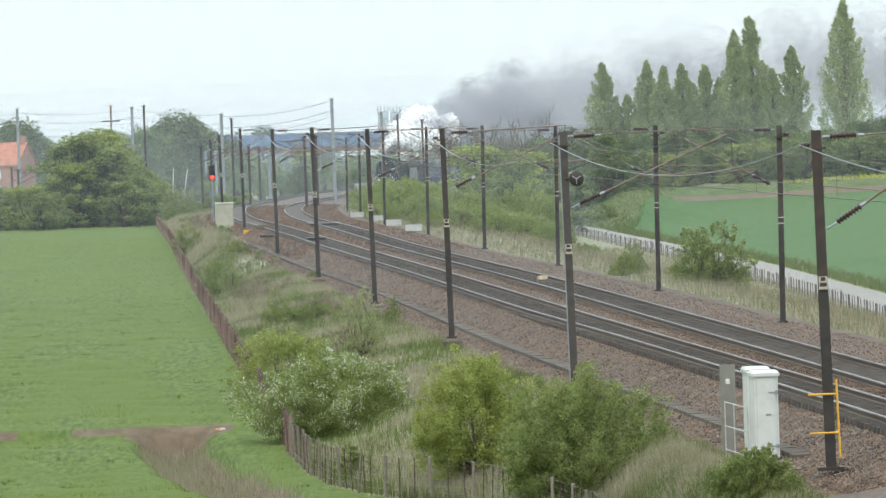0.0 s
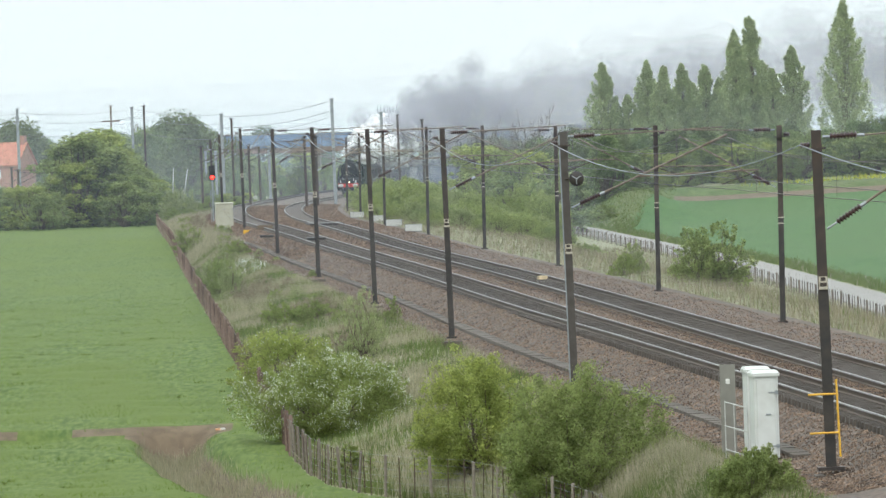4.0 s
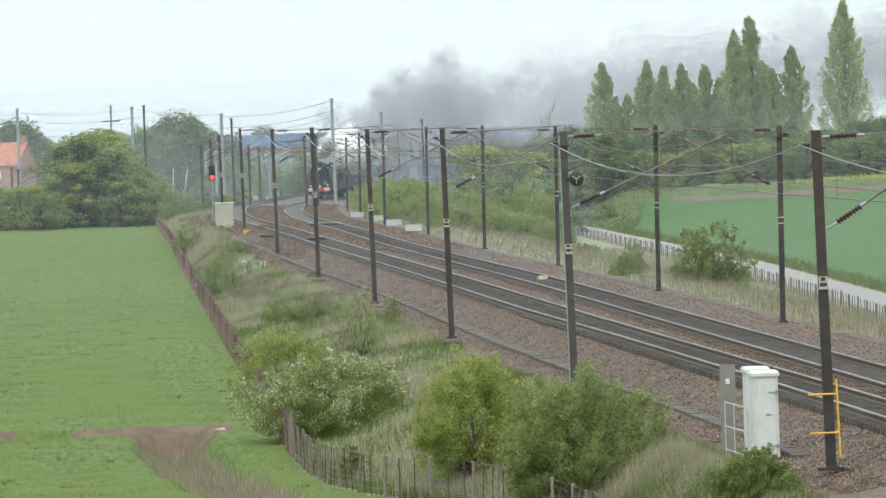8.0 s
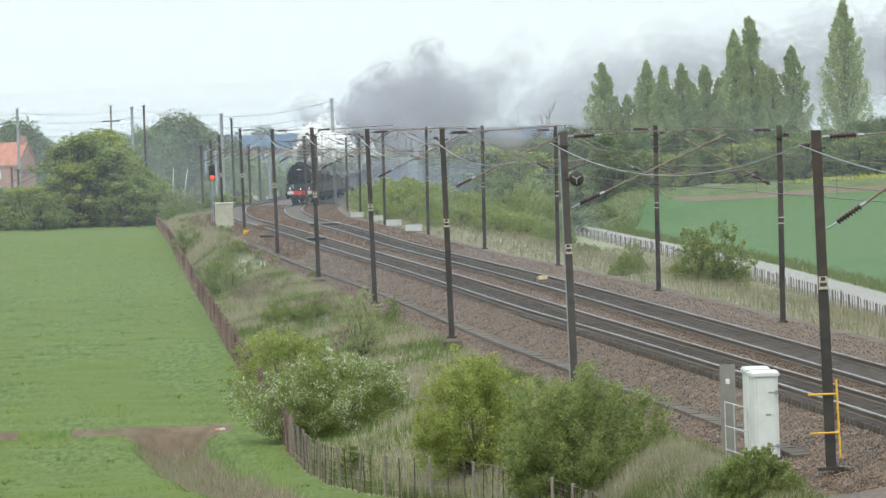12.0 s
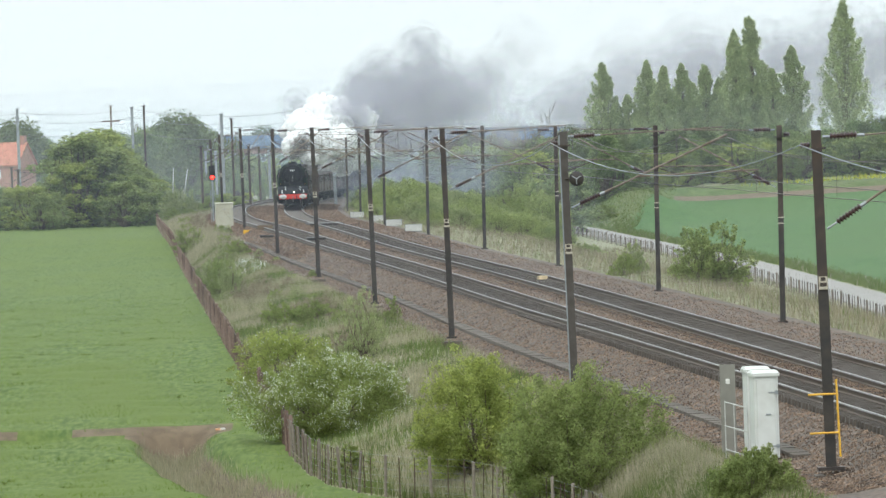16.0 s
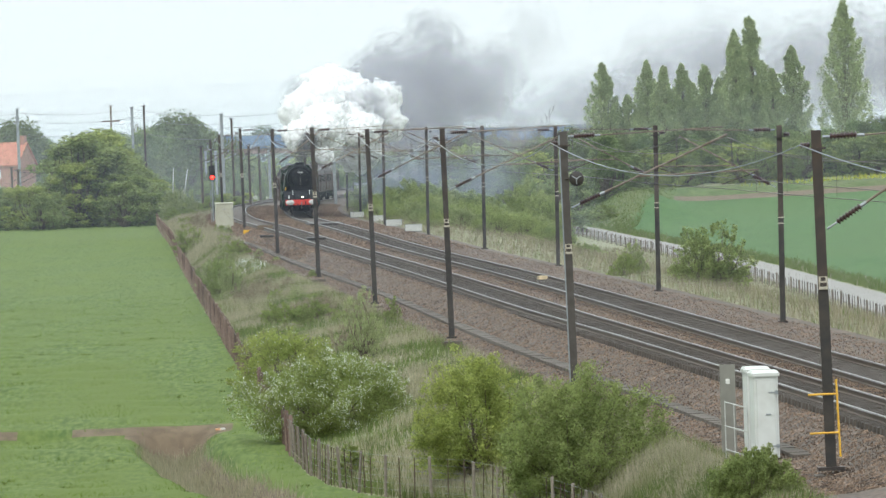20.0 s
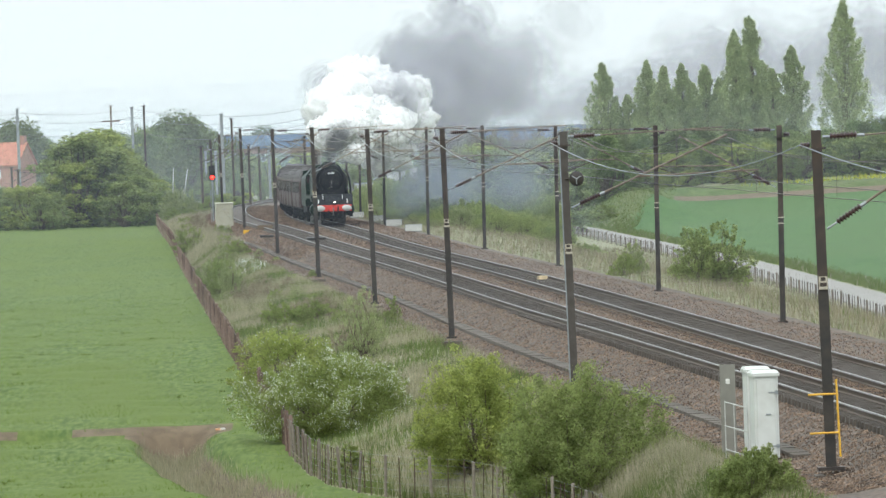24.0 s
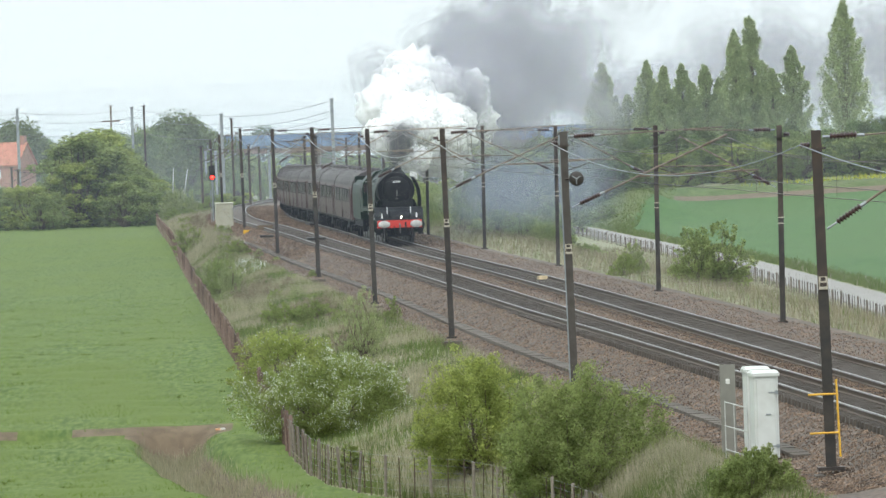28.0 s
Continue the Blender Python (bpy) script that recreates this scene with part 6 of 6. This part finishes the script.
THINSMOKE = vapour("thin_smoke", (0.37, 0.41, 0.5), 0.06, 0.5, core=True)


def lump(seed, shells, mat, rough=0.34, freq=1.3, shift=0.15, fine=3):
    """Nested uneven skins of one puff, of radius about 1."""
    bm = bmesh.new()
    bmesh.ops.create_icosphere(bm, subdivisions=fine, radius=1.0)
    base = [v.co.copy() for v in bm.verts]
    faces = [[v.index for v in f.verts] for f in bm.faces]
    bm.free()
    s = Shape()
    for k, sc in enumerate(shells):
        vs = []
        for p in base:
            q = p * freq + Vector((seed * 3.1, k * shift, 0))
            if shift > 0.2:
                d = 0.35 + 0.6 * noise.noise(q) + 0.28 * noise.noise(q * 2.2)
            else:
                d = (0.03 + noise.noise(q) ** 2) ** 0.5 * 1.2 + 0.5 * (0.02 + noise.noise(q * 2.3) ** 2) ** 0.5 + 0.07 * abs(noise.noise(q * 4.9))
            vs.append(p * sc * (0.72 + rough * d * 1.6))
        s.add(vs, faces)
    return s.mesh("puff", mat, True)


def chimney_at(t, lag):
    return on_path(s_front(t - lag) + 3.3) + Vector((0, 0, 4.05))


def swell(t):
    """How far the white steam billows: less while the engine coasts through the curve."""
    return float(np.interp(t, [0, 3, 6, 9, 12, 15, 17, 20, 25, 28], [0.95, 0.8, 0.5, 0.5, 0.6, 0.75, 0.9, 1.12, 1.0, 0.88]))


WIND = Vector((2.4, 0.3, 0))
PUFFS, DRIFT, BANK = [], [], []


def puff(mesh, name, label, lag, off, size, rng, billow, sink=0.0, drift=0.012):
    ob = new(name, mesh)
    ob.scale = (size, size, size * rng.uniform(0.8, 1.0))
    tagged(ob, label, "smoke", "smoke plume")
    PUFFS.append((ob, lag, Vector(off), billow, sink, drift, rng.uniform(0, 360), rng.uniform(-9, 9)))


def puff_pose(row, t):
    ob, lag0, off, billow, sink, drift, a0, turn = row
    lag = lag0 * math.exp(drift * (t - 14))
    b = swell(t) if billow else 1.0
    rise = 2.3 * (1 - math.exp(-lag / 0.35)) + 0.42 * lag
    p = chimney_at(t, lag) + WIND * lag * (0.6 + 0.4 * b) + off * b + Vector((0, 0, rise * b * (1 - sink) - sink * 3.6))
    return pose(p.x, p.y, p.z, turn * (t - 14) * 0.6, 0, a0 + turn * (t - 14))


def plume():
    rng = np.random.default_rng(21)
    steam = [lump(i, (0.62, 0.78, 0.92, 1.05), STEAM, 0.3, 2.1, 0.15, 4) for i in range(4)]
    grey = [lump(10 + i, (0.3, 0.46, 0.62, 0.76, 0.9, 1.04, 1.18), GREYSMOKE, 0.42, 1.3, 2.3) for i in range(4)]
    pale = [lump(50 + i, (0.3, 0.46, 0.62, 0.76, 0.9, 1.04, 1.18), PALESMOKE, 0.42, 1.3, 2.3) for i in range(4)]
    dark = [lump(20 + i, (0.4, 0.6, 0.8, 1.0, 1.15), DARKSMOKE, 0.4, 1.4, 0.5) for i in range(2)]
    thin = [lump(30 + i, (0.35, 0.55, 0.75, 0.95, 1.12), THINSMOKE, 0.4, 1.1, 0.55) for i in range(3)]
    for i in range(16):
        puff(dark[i % 2], "smoke_puff", "dark smoke bursting from the chimney", 0.01 + 0.027 * i, rng.normal(0, 0.05 + 0.016 * i, 3), 0.32 + 0.042 * i, rng, False, 0, 0.0)
    for i in range(46):
        lag = 0.38 + 1.7 * (i / 46) ** 1.2
        sp = 0.55 + 0.95 * lag
        puff(steam[i % 4], "steam_puff", "billowing white steam above the train", lag, rng.normal(0, 0.62, 3) * sp * np.array([1.1, 1, 0.8]), rng.uniform(0.8, 1.3) * (0.65 + 0.6 * lag), rng, True)
    for i in range(96):
        lag = 1.5 + 6.0 * (i / 96) ** 1.25
        sp = 0.9 + 0.62 * lag ** 0.8
        puff((grey if lag < 6.0 else pale)[i % 4], "smoke_puff", "drifting grey smoke above the railway", lag, rng.normal(0, 0.8, 3) * np.array([sp, sp, sp * 0.75]) + np.array([0, 0, 0.6]), rng.uniform(0.7, 1.25) * (1.2 + 0.5 * lag ** 0.75), rng, False)
    # smoke left hanging before the train came into the open, drifting off on the wind
    for i in range(70):
        born = -26.0 + 21.0 * i / 70
        sp = 2.2 + 0.12 * (0 - born)
        ob = new("smoke_puff", pale[i % 4])
        size = rng.uniform(0.8, 1.3) * (4.2 - 0.06 * born)
        ob.scale = (size, size, size * 0.85)
        tagged(ob, "old grey smoke drifting above the far wood", "smoke", "smoke plume")
        DRIFT.append((ob, born, Vector(rng.normal(0, 1, 3)) * sp + Vector((0, 0, 3.5)), rng.uniform(0, 360), rng.uniform(-6, 6)))
    # the long bank of smoke over and behind the poplars
    old = [lump(80 + i, (0.25, 0.4, 0.52, 0.64, 0.76, 0.88, 1.0), OLDSMOKE, 0.45, 1.2, 2.3) for i in range(4)]
    for i in range(54):
        ob = new("smoke_puff", old[i % 4])
        size = rng.uniform(4.5, 7.5)
        ob.scale = (size * 1.3, size, size * 0.8)
        tagged(ob, "old grey smoke drifting behind the poplars", "smoke", "smoke plume")
        u = (i + rng.random()) / 54
        BANK.append((ob, Vector((16 + 66 * u, rng.uniform(1000, 1070), 9.5 + 7.5 * u + rng.normal(0, 3.2))), rng.uniform(0, 360), rng.uniform(-4, 4)))
    for i in range(30):
        lag = 0.9 + 5 * (i / 30)
        sp = 1.0 + 0.5 * lag ** 0.8
        puff(thin[i % 3], "smoke_puff", "thin bluish smoke hanging low behind the train", lag, rng.normal(0, 0.7, 3) * np.array([sp, sp, sp * 0.45]) + np.array([3.0, 4.0, 0.4]), rng.uniform(0.9, 1.4) * (1.6 + 0.4 * lag ** 0.8), rng, False, 0.82)
    # added veils that lighten the wood and poplars behind them
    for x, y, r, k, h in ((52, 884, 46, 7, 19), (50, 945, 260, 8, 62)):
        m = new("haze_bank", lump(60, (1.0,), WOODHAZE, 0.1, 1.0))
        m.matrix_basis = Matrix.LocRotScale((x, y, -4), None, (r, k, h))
        tagged(m, "thin pale shell added before the wood to lighten it like haze", "haze", "haze banks", "stuff")
    # seven added veils in a row; together they pale the train and all beyond
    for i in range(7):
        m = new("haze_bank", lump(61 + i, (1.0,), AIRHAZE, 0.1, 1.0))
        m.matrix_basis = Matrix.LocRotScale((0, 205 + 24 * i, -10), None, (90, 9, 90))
        tagged(m, "faint blue-grey shell across the line, lifting the darks like haze", "haze", "haze banks", "stuff")
    # three added blue shells that tint everything beyond them, standing in for haze
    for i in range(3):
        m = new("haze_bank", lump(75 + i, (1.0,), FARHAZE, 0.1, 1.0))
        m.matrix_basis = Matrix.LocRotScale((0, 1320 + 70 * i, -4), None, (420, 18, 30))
        tagged(m, "added blue shell tinting the far distance like haze", "haze", "haze banks", "stuff")
    # still, thin pale shells added over the distant land to lighten it as haze would
    haze_skins = [lump(40 + i, (1.0,), HAZE, 0.28, 1.1) for i in range(3)]
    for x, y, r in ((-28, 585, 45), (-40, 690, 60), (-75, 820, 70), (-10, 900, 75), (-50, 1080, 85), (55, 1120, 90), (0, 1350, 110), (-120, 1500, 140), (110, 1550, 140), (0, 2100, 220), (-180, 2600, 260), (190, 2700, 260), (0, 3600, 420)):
        m = new("haze_bank", haze_skins[int(rng.integers(3))])
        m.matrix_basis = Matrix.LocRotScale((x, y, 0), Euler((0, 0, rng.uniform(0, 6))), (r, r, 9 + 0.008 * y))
        tagged(m, "thin pale shell over distant fields that stands in for haze", "haze", "haze banks", "stuff")


plume()


# ---- everything that moves ----
def motions():
    ts = [i * 0.5 for i in range(57)]
    for ob, back, base in VEHICLES:
        walk(ob, [(t, riding(t, back, base)) for t in ts])
    for ob, y, r in SPIN:
        step = 1 if r < 0.6 else 2
        n = 28 * FPS // step
        walk(ob, [(k * step / FPS, pose(0, y, r, math.degrees(SPEED / r) * k * step / FPS)) for k in range(n + 1)])
    for ob, born, off, a0, turn in DRIFT:
        rows = []
        for t in range(0, 29, 4):
            p = chimney_at(born, 0) + WIND * (t - born) * 0.45 + off + Vector((0, 0, 2.0 + 0.22 * (t - born)))
            rows.append((float(t), pose(p.x, p.y, p.z, 0, 0, a0 + turn * t)))
        walk(ob, rows)
    for ob, p, a0, turn in BANK:
        walk(ob, [(float(t), pose(p.x + 0.5 * (t - 14), p.y, p.z + 0.05 * (t - 14), 0, 0, a0 + turn * t)) for t in range(0, 29, 7)])
    for row in PUFFS:
        walk(row[0], [(float(t), puff_pose(row, float(t))) for t in range(29)])


# ---- sleepers and loose stones ----
def sleepers():
    sh = Shape().box(-1.25, 1.25, -0.13, 0.13, -0.2, 0, bevel=0.02)
    me = sh.mesh("sleeper", CONCRETE_OLD)
    chair = Shape().box(-0.1, 0.1, -0.09, 0.09, 0, 0.035, bevel=0.02).mesh("rail_clip", RAIL)
    for tr, xf in zip([o for o in scene.objects if o.name.startswith("railway_track")], (x_left, x_right)):
        y, n = 136.0, 0
        rest = Shape()
        while y < 470:
            a = math.degrees(math.atan2(float(xf(y - 1) - xf(y + 1)), 2.0))
            k = cant(y) if xf is x_left else 0.0
            m = pose(float(xf(y)), y, float(z_rail(y)) - 0.158 + k / 2, 0, math.degrees(math.atan2(k, 1.505)), a)
            if n < 300:
                sl = part("sleeper", me, None, tr, m=m)
            else:
                rest.box(-1.25, 1.25, -0.13, 0.13, -0.2, 0, m=m)
            n += 1
            y += 0.65
        tagged(part("far_sleepers", rest, CONCRETE_OLD, tr), kind="stuff")


CONCRETE_OLD = material("oil_stained_concrete", (0.088, 0.073, 0.06), 0.9, 0, (0.052, 0.043, 0.036), 4, 8, 0.4, 20, random=0.25)
sleepers()


def loose_stones():
    rng = np.random.default_rng(5)
    near, far = 190000, 70000
    n = near + far
    y = np.concatenate([134 + 240 * rng.random(near) ** 1.5, rng.uniform(360, 680, far)])
    band = rng.random(n)
    xl, xr = x_left(y), x_right(y)
    x = np.where(band < 0.62, xl - 1.1 - rng.random(n) * 3.6, np.where(band < 0.8, xl + 0.85 + rng.random(n) * (xr - xl - 1.7), xr + 0.9 + rng.random(n) * 3.0))
    d = np.where(x < xl, xl - x, np.where(x > xr, x - xr, 0.0))
    z = z_rail(y) - np.where(x < xl, np.interp(d, [1.3, 1.75, 2.5, 3.4, 4.9], [0.17, 0.2, 0.55, 0.7, 0.8]), np.interp(d, [1.4, 2.2, 4.5], [0.16, 0.2, 0.36])) + 0.01
    c = np.stack([x, y, z], 1)
    u = rng.normal(size=(n, 3))
    u /= np.linalg.norm(u, axis=1)[:, None]
    v = np.cross(u, rng.normal(size=(n, 3)))
    v /= np.linalg.norm(v, axis=1)[:, None]
    s = np.where(np.arange(n) < near, rng.uniform(0.01, 0.03, n), rng.uniform(0.03, 0.07, n))[:, None]
    tagged(new("ballast_stones", quads_mesh("ballast_stones", c, u * s, v * s * 1.5, STONE)), "loose reddish-brown ballast stones", "stones", kind="stuff")


loose_stones()


motions()
